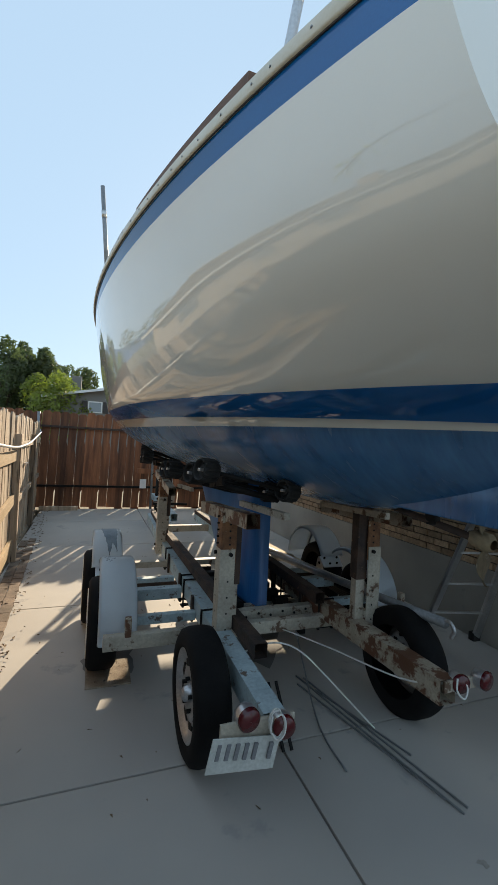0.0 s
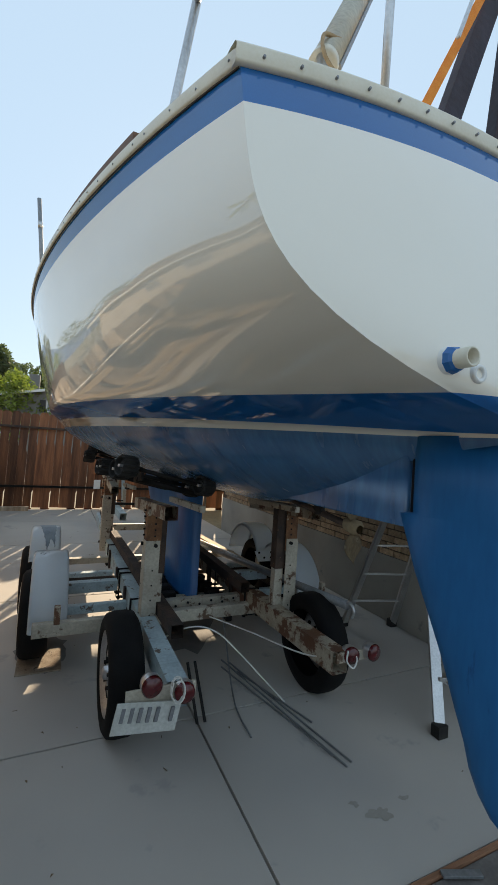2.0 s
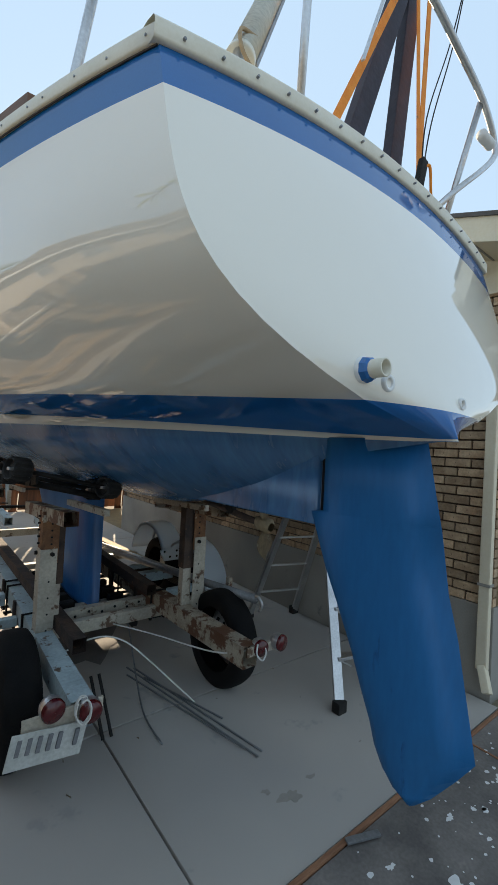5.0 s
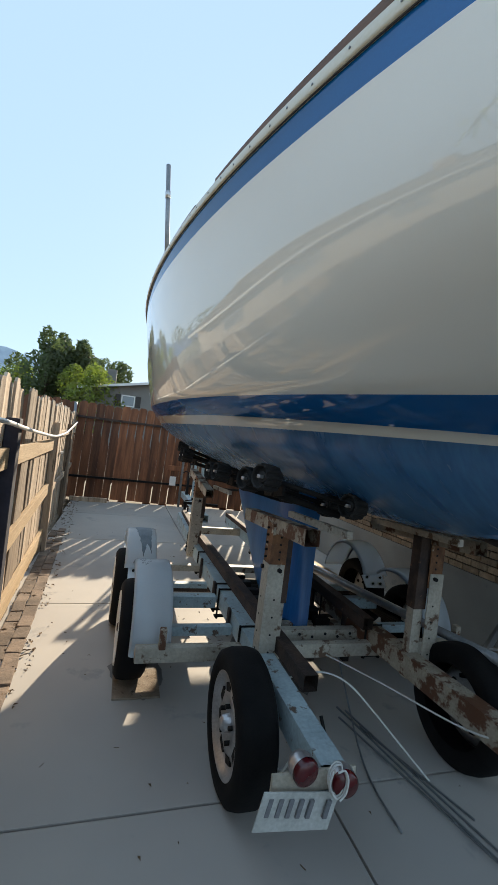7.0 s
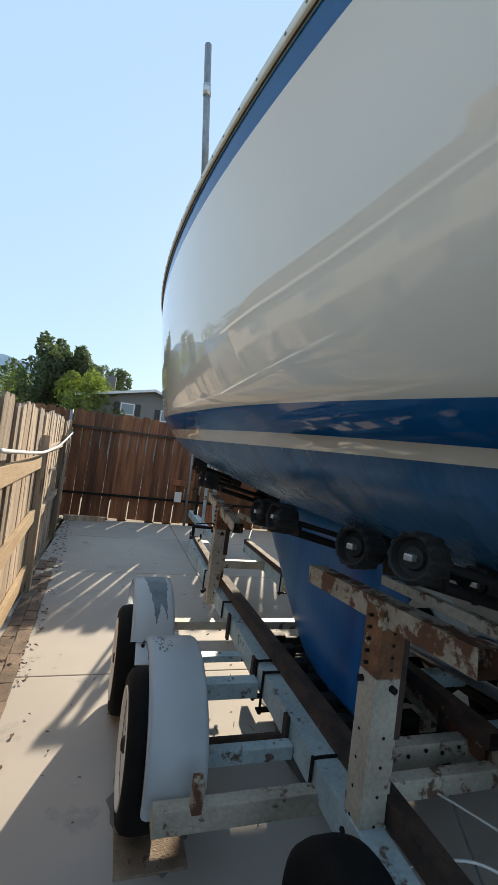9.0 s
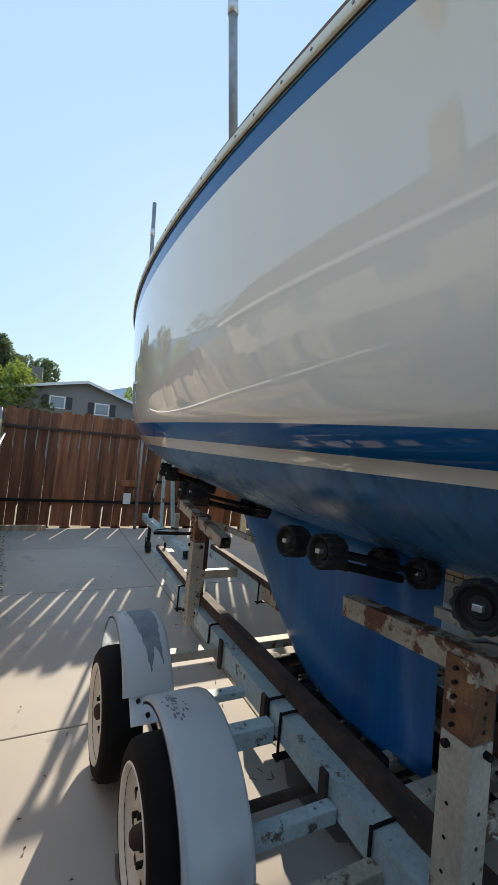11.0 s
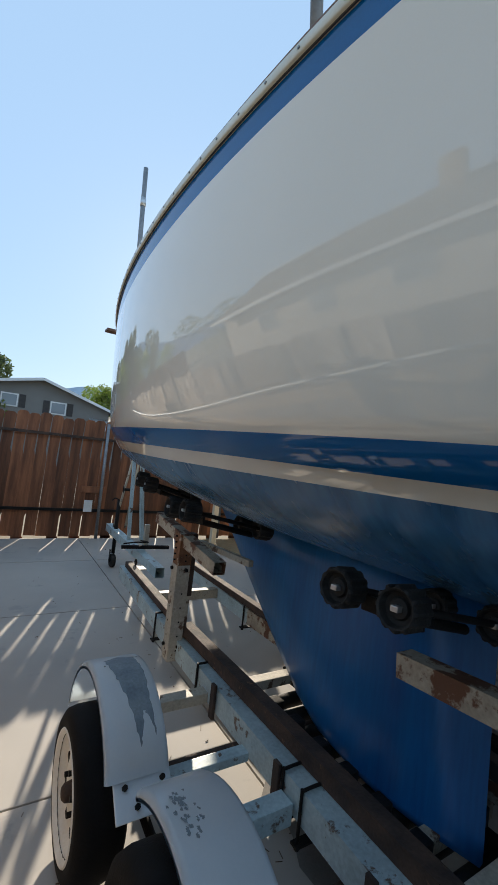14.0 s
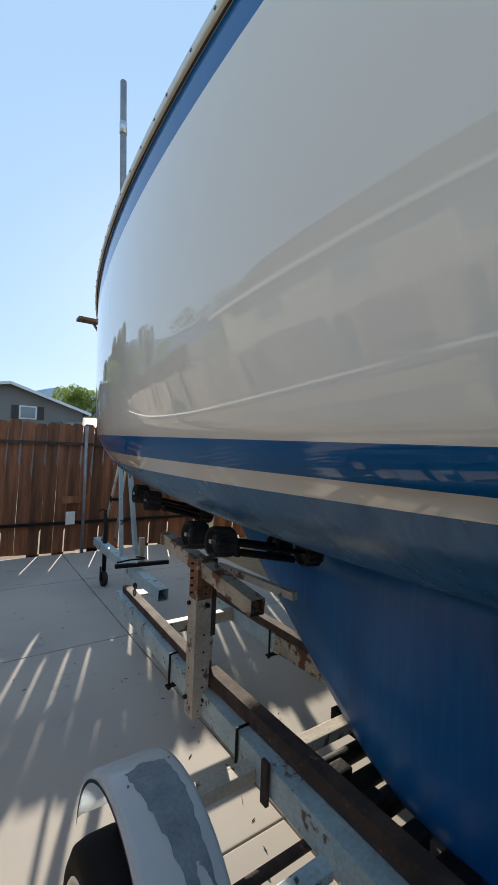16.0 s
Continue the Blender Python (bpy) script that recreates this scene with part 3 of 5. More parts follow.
part("pipe", beam((PX + 0.1, PY - 0.07, 2.52), (PX + 0.9, EY - 0.08, 3.05), 0.075, 0.055, 0.012, up=(0, 1, 0)), TRIM, spout)
part("outlet", beam((PX, PY, 0.25), (PX - 0.07, PY - 0.07, 0.1), 0.075, 0.055, 0.012, up=(0, 1, 0)), TRIM, spout)
part("strap", box((PX - 0.034, PY - 0.044, 0.82), (PX + 0.034, PY + 0.044, 0.84)), FOUND, spout)

# ---- the sailboat ----
CX = 1.26
STRIPES = ([1.8515, 1.9542, 1.8841, 2.071], [1.772, 1.8765, 1.8293, 1.9323], [1.7621, 1.8162, 1.7373, 1.9359])


def bern(c, u):
    n = len(c) - 1
    return sum(math.comb(n, i) * u ** i * (1 - u) ** (n - i) * c[i] for i in range(n + 1))


def knots(ks, x):
    """Smooth curve through (x, value) knots."""
    if x <= ks[0][0]:
        return ks[0][1]
    for i in range(len(ks) - 1):
        (x0, v0), (x1, v1) = ks[i], ks[i + 1]
        if x <= x1:
            a = ks[max(i - 1, 0)]
            b = ks[min(i + 2, len(ks) - 1)]
            m0 = (v1 - a[1]) / (x1 - a[0])
            m1 = (b[1] - v0) / (b[0] - x0)
            h = x1 - x0
            t = (x - x0) / h
            return (2 * t ** 3 - 3 * t * t + 1) * v0 + (t ** 3 - 2 * t * t + t) * h * m0 + (3 * t * t - 2 * t ** 3) * v1 + (t ** 3 - t * t) * h * m1
    return ks[-1][1]


BEAM = [0.8311, 1.482, 1.4858, 1.6105, 0.6752, -0.0283]
SHEER = [2.604, 2.5936, 2.7929, 2.4055]
FULLNESS = [-0.5344, 0.0719, 1.0102, -0.5747, 0.4178, 0.5119, 0.9794]
TUCK = [0.2811, 0.2492, -0.036, -0.1138, -0.0252]
TOP_STRIPE = [0.1126, -0.0723, 0.2395, 0.1103]
ROUND_HIGH = [-0.2712, -0.035, -0.0778, 0.011, -0.7379]
ROUND_LOW = [0.3083, -0.1215, 0.1419, -0.1591, 0.3779]
BOWY, TRY = 7.515, 0.238
ROCKER = [(0, 1.764), (0.06, 1.69), (0.12, 1.54), (0.2, 1.41), (0.3, 1.37), (0.48, 1.36), (0.6, 1.39), (0.73, 1.48), (0.86, 1.62), (0.95, 1.75), (1.0, 1.82)]
FAIRING = [(0, 1.735), (0.05, 1.66), (0.12, 1.5), (0.22, 1.30), (0.35, 1.17), (0.48, 1.14), (0.6, 1.2), (0.73, 1.36), (0.86, 1.58), (0.95, 1.74), (1.0, 1.82)]
PS = [(0, 5.2557), (0.12, 2.1735), (0.35, 1.55), (0.6, 1.9), (0.8, 1.5), (1.0, 1.2)]
QS = [(0, 1.4655), (0.12, 0.8572), (0.35, 0.9), (0.6, 0.84), (0.8, 0.82), (1.0, 0.9)]


def hull_y(u, z):
    tr = TRY - 0.3 * (2.6 - z)
    bow = BOWY - 0.25 * (2.35 - z)
    return tr + u * (bow - tr)


def side_b(u, z):
    zs, zk = bern(SHEER, u), knots(FAIRING, u)
    v = min(max((zs - z) / (zs - zk), 0), 1)
    return bern(BEAM, u) * max(1 - v ** knots(PS, u), 1e-9) ** knots(QS, u)


def topside_b(u, z):
    """Half beam of the topsides: the plain section, made fuller towards the waterline, rounded between and tucked in under it."""
    zs, w1, w3 = bern(SHEER, u), bern(STRIPES[0], u), bern(STRIPES[2], u)
    q = min(max((zs - z) / (zs - w1), 0), 1)
    ease = min(u / 0.25, 1)
    b = side_b(u, z) + bern(FULLNESS, u) * 4 * u * (1 - u) * q
    b += ease * ease * (3 - 2 * ease) * (1 - u) * q * (1 - q) * (4 * bern(ROUND_HIGH, u) + 6.75 * q * bern(ROUND_LOW, u))
    return b - bern(TUCK, u) * min(max((w1 - z) / max(w1 - w3, 0.02), 0), 1)


def hull_b(u, z):
    """Half beam: nearly upright topsides above the lowest stripe, a round bilge below it."""
    w3, zk = bern(STRIPES[2], u), knots(ROCKER, u)
    if z >= w3 or w3 - zk < 0.02:
        return max(topside_b(u, z), 0.004)
    w = min((w3 - z) / (w3 - zk), 1)
    return max(topside_b(u, w3), 0.004) * (1 - w ** 1.4) ** 0.8


def levels(u):
    zs, zk = bern(SHEER, u), knots(ROCKER, u)
    TW = bern(TOP_STRIPE, u)
    a = [zs, zs - TW]
    W1, W2, W3 = (max(bern(c, u), zk + 0.002 * (3 - k)) for k, c in enumerate(STRIPES))
    a += [zs - TW + (W1 - zs + TW) * (k / 14) for k in range(1, 14)]
    a += [W1, W2, W3]
    a += [W3 + (zk - W3) * math.sin(math.pi / 2 * k / 12) for k in range(1, 13)]
    return a


NU = 96
US = [i / NU for i in range(NU + 1)]
NL = len(levels(0))
boat = thing("sailboat", (CX, 4.0, 0.3), "white fibreglass sailboat with blue stripes and blue bottom paint", "sailboat")


def band(j):
    return 1 if j < 1 else 0 if j < 15 else 1 if j < 16 else 0 if j < 17 else 2


def hull_side(s):
    bm = bmesh.new()
    rows = []
    for u in US:
        row = []
        for z in levels(u):
            row.append(bm.verts.new((CX - s * hull_b(u, z), hull_y(u, z), z)))
        rows.append(row)
    for i in range(NU):
        for j in range(NL - 1):
            q = (rows[i][j], rows[i][j + 1], rows[i + 1][j + 1], rows[i + 1][j])
            f = bm.faces.new(q if s > 0 else q[::-1])
            f.material_index = band(j)
    return bm


def transom_y(z, k):
    """The transom bows aft between its two edges; k runs from -1 to 1 across it."""
    return hull_y(0, z) - 0.06 * (1 - k * k)


def transom_z(z, k):
    """Its top edge follows the deck's camber."""
    return 0.045 * (1 - k * k) * min(max((z - 2.0) / 0.45, 0), 1)


hull = part("hull", hull_side(1), (GEL, BLUE, BOTTOM), boat, smooth=True)
hull2 = part("hull", hull_side(-1), (GEL, BLUE, BOTTOM), boat, smooth=True)
bm = bmesh.new()
rows = []
for z in levels(0):
    b = hull_b(0, z)
    rows.append([bm.verts.new((CX + b * k, transom_y(z, k), z + transom_z(z, k))) for k in [-1 + i / 12 for i in range(25)]])
for j in range(NL - 1):
    for k in range(24):
        f = bm.faces.new((rows[j][k], rows[j + 1][k], rows[j + 1][k + 1], rows[j][k + 1]))
        f.material_index = band(j)
part("transom", bm, (GEL, BLUE, BOTTOM), boat, "flat white transom", smooth=True)


def flange(u):
    """The deck flange is deep at the stern and thins out forward."""
    return 0.66 + 0.52 * max(0, 1 - u / 0.35) ** 1.5


def sheer_point(u, s, out, dz):
    z = bern(SHEER, u)
    return Vector((CX - s * (hull_b(u, z) + out), hull_y(u, z), z + dz * flange(u)))


def rail_strip(prof, us, s):
    bm = bmesh.new()
    rows = [[bm.verts.new(sheer_point(u, s, o, d)) for o, d in prof] for u in us]
    n = len(prof)
    for a, b in zip(rows, rows[1:]):
        for k in range(n):
            q = (a[k], a[(k + 1) % n], b[(k + 1) % n], b[k])
            bm.faces.new(q if s > 0 else q[::-1])
    bm.faces.new(rows[0])
    bm.faces.new(rows[-1][::-1])
    return bm


PROF = [(0.0, -0.006), (0.011, -0.005), (0.013, 0.002), (0.012, 0.032), (0.004, 0.042), (-0.03, 0.05), (-0.09, 0.052), (-0.09, 0.0)]
for s in (1, -1):
    part("toe_rail", rail_strip(PROF, US, s), CREAM, boat, "cream deck flange with bolt heads", smooth=True)
    # shade under the flange, drawn as a thin dark strip
    part("flange_shade_line", rail_strip([(0.002, -0.008), (0.005, -0.008), (0.007, -0.004), (0.002, -0.004)], US, s), DARKTRIM, boat, "dark strip for the shade under the deck flange")
    part("teak_rail", rail_strip([(-0.008, 0.046), (-0.008, 0.088), (-0.04, 0.088), (-0.04, 0.046)], [0.065 + 0.11 * k / 30 for k in range(31)], s), TEAK, boat, "dark teak strip")
    part("teak_rail", rail_strip([(-0.004, 0.044), (-0.004, 0.08), (-0.03, 0.08), (-0.03, 0.044)], [0.203 + 0.193 * k / 30 for k in range(31)], s), TEAK, boat, "dark teak strip")
    part("teak_rail", rail_strip([(-0.004, 0.044), (-0.004, 0.066), (-0.03, 0.066), (-0.03, 0.044)], [0.426 + 0.52 * k / 30 for k in range(31)], s), TEAK, boat, "dark teak strip")
    bm = bmesh.new()
    for k in range(70):
        u = 0.005 + k * 0.0142
        p = sheer_point(u + rng.uniform(-0.003, 0.003), s, 0.008, 0.014 + rng.uniform(-0.003, 0.003))
        rod(p, p + Vector((-s * 0.007, 0, 0)), 0.0034, 6, bm)
    tagged(part("rail_bolts", bm, STEELPIPE, boat, "row of small grey bolt heads"), kind="stuff")
bm = bmesh.new()
zt = bern(SHEER, 0)
bt = hull_b(0, zt)
rows = []
for k in range(25):
    t = -1 + k / 12
    rows.append([bm.verts.new((CX + t * (bt + 0.018), transom_y(zt, t) - o, zt + transom_z(zt, t) + d * flange(0))) for o, d in PROF])
for a, b in zip(rows, rows[1:]):
    for k in range(len(PROF)):
        bm.faces.new((a[k], b[k], b[(k + 1) % len(PROF)], a[(k + 1) % len(PROF)]))
part("transom_rail", bm, CREAM, boat, "cream deck flange with bolt heads", smooth=True)
bm = bmesh.new()
for k in range(17):
    t = -0.94 + k * 0.1175
    yy, zz = transom_y(zt, t) - 0.016, zt + transom_z(zt, t) + 0.016
    rod((CX + t * bt, yy + 0.004, zz), (CX + t * bt, yy - 0.006, zz), 0.0038, 6, bm)
tagged(part("transom_bolts", bm, STEELPIPE, boat, "row of small grey bolt heads"), kind="stuff")
part("deck", grid(lambda u, t: Vector((CX + t * max(hull_b(u, bern(SHEER, u)) - 0.02, 0.01), hull_y(u, bern(SHEER, u)), bern(SHEER, u) + 0.05 + 0.08 * (1 - t * t))), US, [-1 + i / 4 for i in range(9)]), CREAM, boat, smooth=True)


def foil(outline, thick, material, name, label="", blunt=0.0):
    """A fin in the plane of the keel: outline rows of (leading y, trailing y, z) from the top down."""
    bm = bmesh.new()
    ts = [0, 0.04, 0.12, 0.25, 0.45, 0.7, 1.0]
    rows = []
    for yl, yt, z in outline:
        ring = []
        for sgn in (1, -1):
            seq = ts if sgn > 0 else ts[:0:-1] if blunt else ts[-2:0:-1]
            for t in seq:
                w = thick * (2.6 * math.sqrt(t) * (1 - t) + 0.12 * (1 if 0 < t < 1 else 0)) * 0.5 + blunt * t ** 2
                ring.append(bm.verts.new((CX + 0.01 + sgn * w, yl + (yt - yl) * t, z)))
        rows.append(ring)
    n = len(rows[0])
    for a, b in zip(rows, rows[1:]):
        for k in range(n):
            bm.faces.new((a[k], b[k], b[(k + 1) % n], a[(k + 1) % n]))
    bm.faces.new(rows[-1][::-1])
    bm.faces.new(rows[0])
    return part(name, bm, material, boat, label, smooth=True)


foil([(5.25, 2.72, 1.46), (4.9, 2.72, 1.2), (4.58, 2.72, 0.95), (4.22, 2.715, 0.68), (3.88, 2.71, 0.44), (3.72, 2.71, 0.37), (3.5, 2.72, 0.345)], 0.17, KEELBLUE, "keel", "blue fin keel")
foil([(2.2, 0.44, 1.7), (1.9, 0.44, 1.5), (1.65, 0.44, 1.455), (1.6, 0.44, 1.445)], 0.1, BOTTOM, "skeg", "blue skeg", blunt=0.03)
rudder = foil([(0.425, 0.053, 1.772), (0.425, 0.02, 1.6), (0.425, 0.0, 1.5), (0.478, -0.002, 1.493), (0.405, -0.03, 1.3), (0.344, -0.062, 1.171), (0.285, -0.085, 1.04), (0.24, -0.107, 0.92), (0.205, -0.122, 0.835), (0.182, -0.075, 0.765), (0.148, -0.03, 0.705), (0.114, -0.005, 0.672), (0.06, 0.018, 0.651)], 0.085, RUDDER, "rudder", "blue rudder with touched-up patches")
rudder.data.transform(Matrix.Translation((CX + 0.01 - ORIGIN[boat].x, 0.42 - ORIGIN[boat].y, 0)) @ Matrix.Rotation(radians(10), 4, "Z") @ Matrix.Translation((-CX - 0.01 + ORIGIN[boat].x, -0.42 + ORIGIN[boat].y, 0)))
part("rudder_stock", rod((CX + 0.01, 0.42, 1.46), (CX + 0.01, 0.42, 1.8), 0.014), DARKSTEEL, boat, smooth=True)


def fitting(x, z, r, lab):
    y = transom_y(z, (x - CX) / hull_b(0, z))
    m = Matrix.Translation((x, y + 0.01, z)) @ pose(0, 0, 0, 90)
    return part("through_hull", lathe([(r * 0.6, -0.01), (r * 0.6, 0.016), (r, 0.018), (r * 1.12, 0.012), (r * 1.15, 0.0)], m, 20), WHITE, boat, lab, smooth=True)


exh = fitting(0.908, 1.922, 0.03, "white through-hull flange")
yy = transom_y(1.922, (0.908 - CX) / hull_b(0, 1.922))
part("masking_tape", lathe([(0.024, 0.0), (0.033, 0.006), (0.03, 0.02), (0.024, 0.026)], Matrix.Translation((0.908, yy, 1.922)) @ pose(0, 0, 0, 90), 9), BLUE, boat, "torn blue masking tape round the exhaust")
part("exhaust_pipe", lathe([(0.018, -0.02), (0.018, 0.062), (0.023, 0.062), (0.023, 0.0)], Matrix.Translation((0.908, yy, 1.922)) @ pose(0, 0, 0, 90), 20), CREAM, boat, "short white exhaust stub", smooth=True)
# a near-black disc stands in for the shade inside the stub
part("bore_shade", lathe([(0.0178, 0.03), (0.0005, 0.03)], Matrix.Translation((0.908, yy, 1.922)) @ pose(0, 0, 0, 90), 20), DARKSTEEL, boat, "dark disc for the shade inside the pipe")
fitting(0.99, 1.9, 0.021, "white through-hull flange")
fitting(1.346, 1.883, 0.017, "white through-hull flange")
# deck gear
for x, y, z0, z1, bx, by in ((-0.117, 2.52, 2.6, 3.305, 0.07, 0.0), (0.047, 4.3, 2.63, 3.48, 0.015, -0.06), (0.43, 6.05, 2.57, 3.5, 0.06, 0.0)):
    st = part("stanchion", rod((x + bx, y + by, z0), (x, y, z1), 0.0135), STEELPIPE, boat, "grey lifeline stanchion", smooth=True)
    part("collar", rod(Vector((x + bx, y + by, z0)).lerp(Vector((x, y, z1)), 0.72), Vector((x + bx, y + by, z0)).lerp(Vector((x, y, z1)), 0.78), 0.016), ALU, st, smooth=True)




# ---- the trailer ----
trailer = thing("boat_trailer", (1.2, 3.5, 0), "old pale blue tandem boat trailer with roller cradles", "boat trailer")
for xa, s in ((0.70, 1), (1.70, -1)):
    part("frame_rail", beam((xa + s * 0.01, 1.30, 0.47), (xa + s * 0.085, 5.0, 0.43), 0.105, 0.13, hollow=0.006), FRAME if s > 0 else RUSTWHITE, trailer, "chipped pale paint over steel")
    part("tongue_rail", beam((xa + s * 0.085, 5.0, 0.43), (xa + s * 0.12, 6.4, 0.47), 0.1, 0.125, 0.006), FRAME, trailer)
    part("bunk_bar", beam((xa + s * 0.13, 1.76 if s > 0 else 2.4, 0.565), (xa + s * 0.11, 4.65, 0.56), 0.075, 0.08, hollow=0.006), RUST, trailer, "rusty square bar")
    part("bunk_bar", beam((xa + s * 0.105, 4.6, 0.54), (xa + s * 0.15, 6.35, 0.56), 0.075, 0.06, 0.012), RUST, trailer, "rusty square bar")
# cross members
for y, z, w, h, mt in ((2.44, 0.385, 0.06, 0.09, CREAMSTEEL), (4.08, 0.40, 0.08, 0.06, CREAMSTEEL)):
    part("cross_member", beam((0.03 if y < 3 else 0.22, y, z), (2.37 if y < 3 else 2.18, y, z), w, h, 0.006), mt, trailer)
for y in (2.93, 3.74):
    part("axle", rod((0.12, y, 0.3), (2.28, y, 0.3), 0.022, 14), RUST, trailer, "rusty axle tube", smooth=True)
part("cross_member", beam((0.75, 5.6, 0.45), (1.65, 5.6, 0.45), 0.07, 0.09, 0.006), CREAMSTEEL, trailer)
part("tongue", beam((1.16, 6.2, 0.49), (1.16, 8.6, 0.52), 0.1, 0.11, hollow=0.006), FRAME, trailer, "pale blue tongue tube")


def wheel(name, x, y, r, w, facing, rim_mat, spokes):
    """A wheel whose outer side looks along facing * x."""
    m = Matrix.Translation((x, y, r)) @ pose(0, 0, 0, 0, 90 * facing)
    tyre = part(name, lathe([(r * 0.66, -w * 0.42), (r * 0.74, -w * 0.5), (r * 0.88, -w * 0.5), (r * 0.97, -w * 0.4), (r, -w * 0.2), (r, w * 0.2), (r * 0.97, w * 0.4), (r * 0.88, w * 0.5), (r * 0.74, w * 0.5), (r * 0.66, w * 0.42)], m, 40), TYRE, trailer, "black rubber tyre on a steel wheel", smooth=True)
    lip = ((0.69, 0.44), (0.66, 0.455)) if spokes else ((0.75, 0.49), (0.73, 0.525), (0.7, 0.51))
    rim = part("rim", lathe([(r * p, w * q) for p, q in lip] + [(r * 0.62, w * 0.3), (r * 0.5, w * 0.22), (r * 0.44, w * 0.3), (r * 0.3, w * 0.33), (r * 0.2, w * 0.28), (0.001, w * 0.28)], m, 32), rim_mat, tyre, smooth=True)
    part("hub", lathe([(r * 0.13, w * 0.28), (r * 0.11, w * 0.46), (r * 0.07, w * 0.52), (0.001, w * 0.53)], m, 16), SILVER if spokes else RUST, tyre, smooth=True)
    bm = bmesh.new()
    for k in range(5):
        a = 2 * math.pi * k / 5
        c = m @ Vector((r * 0.24 * math.cos(a), r * 0.24 * math.sin(a), w * 0.36))
        rod(c - m.to_3x3() @ Vector((0, 0, 0.02)), c + m.to_3x3() @ Vector((0, 0, 0.012)), 0.012, 6, bm)
    tagged(part("lug_nuts", bm, DARKSTEEL, tyre), kind="stuff")
    # the rim is unbroken; dark blocks stand in for shade in its slots
    bm = bmesh.new()
    for k in range(8):
        a = 2 * math.pi * (k + 0.5) / 8
        mm = m @ Matrix.Rotation(a, 4, "Z") @ Matrix.Translation((r * 0.45, 0, w * 0.285))
        bmesh.ops.create_cube(bm, size=1, matrix=mm @ Matrix.Diagonal((r * 0.11, r * (0.2 if spokes else 0.08), w * 0.06, 1)))
    tagged(part("rim_slots", bm, DARKSTEEL, tyre, "dark blocks for the shaded openings in the rim"), kind="stuff")
    return tyre


for y in (2.93, 3.74):
    wheel("wheel", 0.035 - (0.05 if y > 3 else 0), y, 0.325, 0.2, -1, RIM, False)
    wheel("wheel", 2.365, y, 0.325, 0.2, 1, RIM, False)
wheel("wheel", 0.52, 1.86, 0.335, 0.185, -1, SILVER, True)
wheel("wheel", 1.88, 1.86, 0.335, 0.185, 1, SILVER, True)


def fender(x0, x1, yc, a0, a1, zc):
    bm = bmesh.new()
    r, t = 0.435, 0.006
    n = 22
    angs = [radians(a0 + (a1 - a0) * k / n) for k in range(n + 1)]
    c = 0.022
    def ring(a):
        out = []
        for x, rr in ((x0, r - c - 0.012), (x0, r - c), (x0 + 0.3 * c, r - 0.3 * c), (x0 + c, r), (x1 - c, r), (x1 - 0.3 * c, r - 0.3 * c), (x1, r - c), (x1, r - c - 0.035)):
            out.append(bm.verts.new((x, yc - rr * math.cos(a), zc + rr * math.sin(a))))
        return out
    rows = [ring(a) for a in angs]
    for p, q in zip(rows, rows[1:]):
        for k in range(7):
            bm.faces.new((p[k], q[k], q[k + 1], p[k + 1]))
    bmesh.ops.solidify(bm, geom=bm.faces[:], thickness=t)
    return bm


for x0, x1 in ((0.0, 0.25), (2.15, 2.40)):
    for yc, a0, a1, zc in ((2.93, -3, 128, 0.355), (3.74, 28, 172, 0.4)):
        dx = -0.05 if yc > 3 and x0 < 1 else 0
        part("fender", fender(x0 + dx, x1 + dx, yc, a0, a1, zc), FENDER, trailer, "white fender with flaking paint", smooth=True)
    part("fender_bracket", box((x0 + 0.16, 2.38, 0.43), (x0 + 0.2, 2.43, 0.55), 0.008), RUSTWHITE, trailer)
    tab = part("fender_plate", box((x0 - 0.02, 3.27, 0.545), (x0 + 0.2, 3.40, 0.557), 0.004, m=pose(0, 0, 0, 42)), FENDER, trailer)
    bm = bmesh.new()
    for dx, dy in ((0.02, 0.035), (0.165, 0.035), (0.06, -0.03), (0.14, -0.03)):
        c = Vector((x0 + dx, 3.335 + dy * 0.74, 0.551 + dy * 0.67))
        rod(c, c + Vector((0, -0.013, 0.014)), 0.011, 6, bm)
    tagged(part("bolts", bm, DARKSTEEL, tab), kind="stuff")
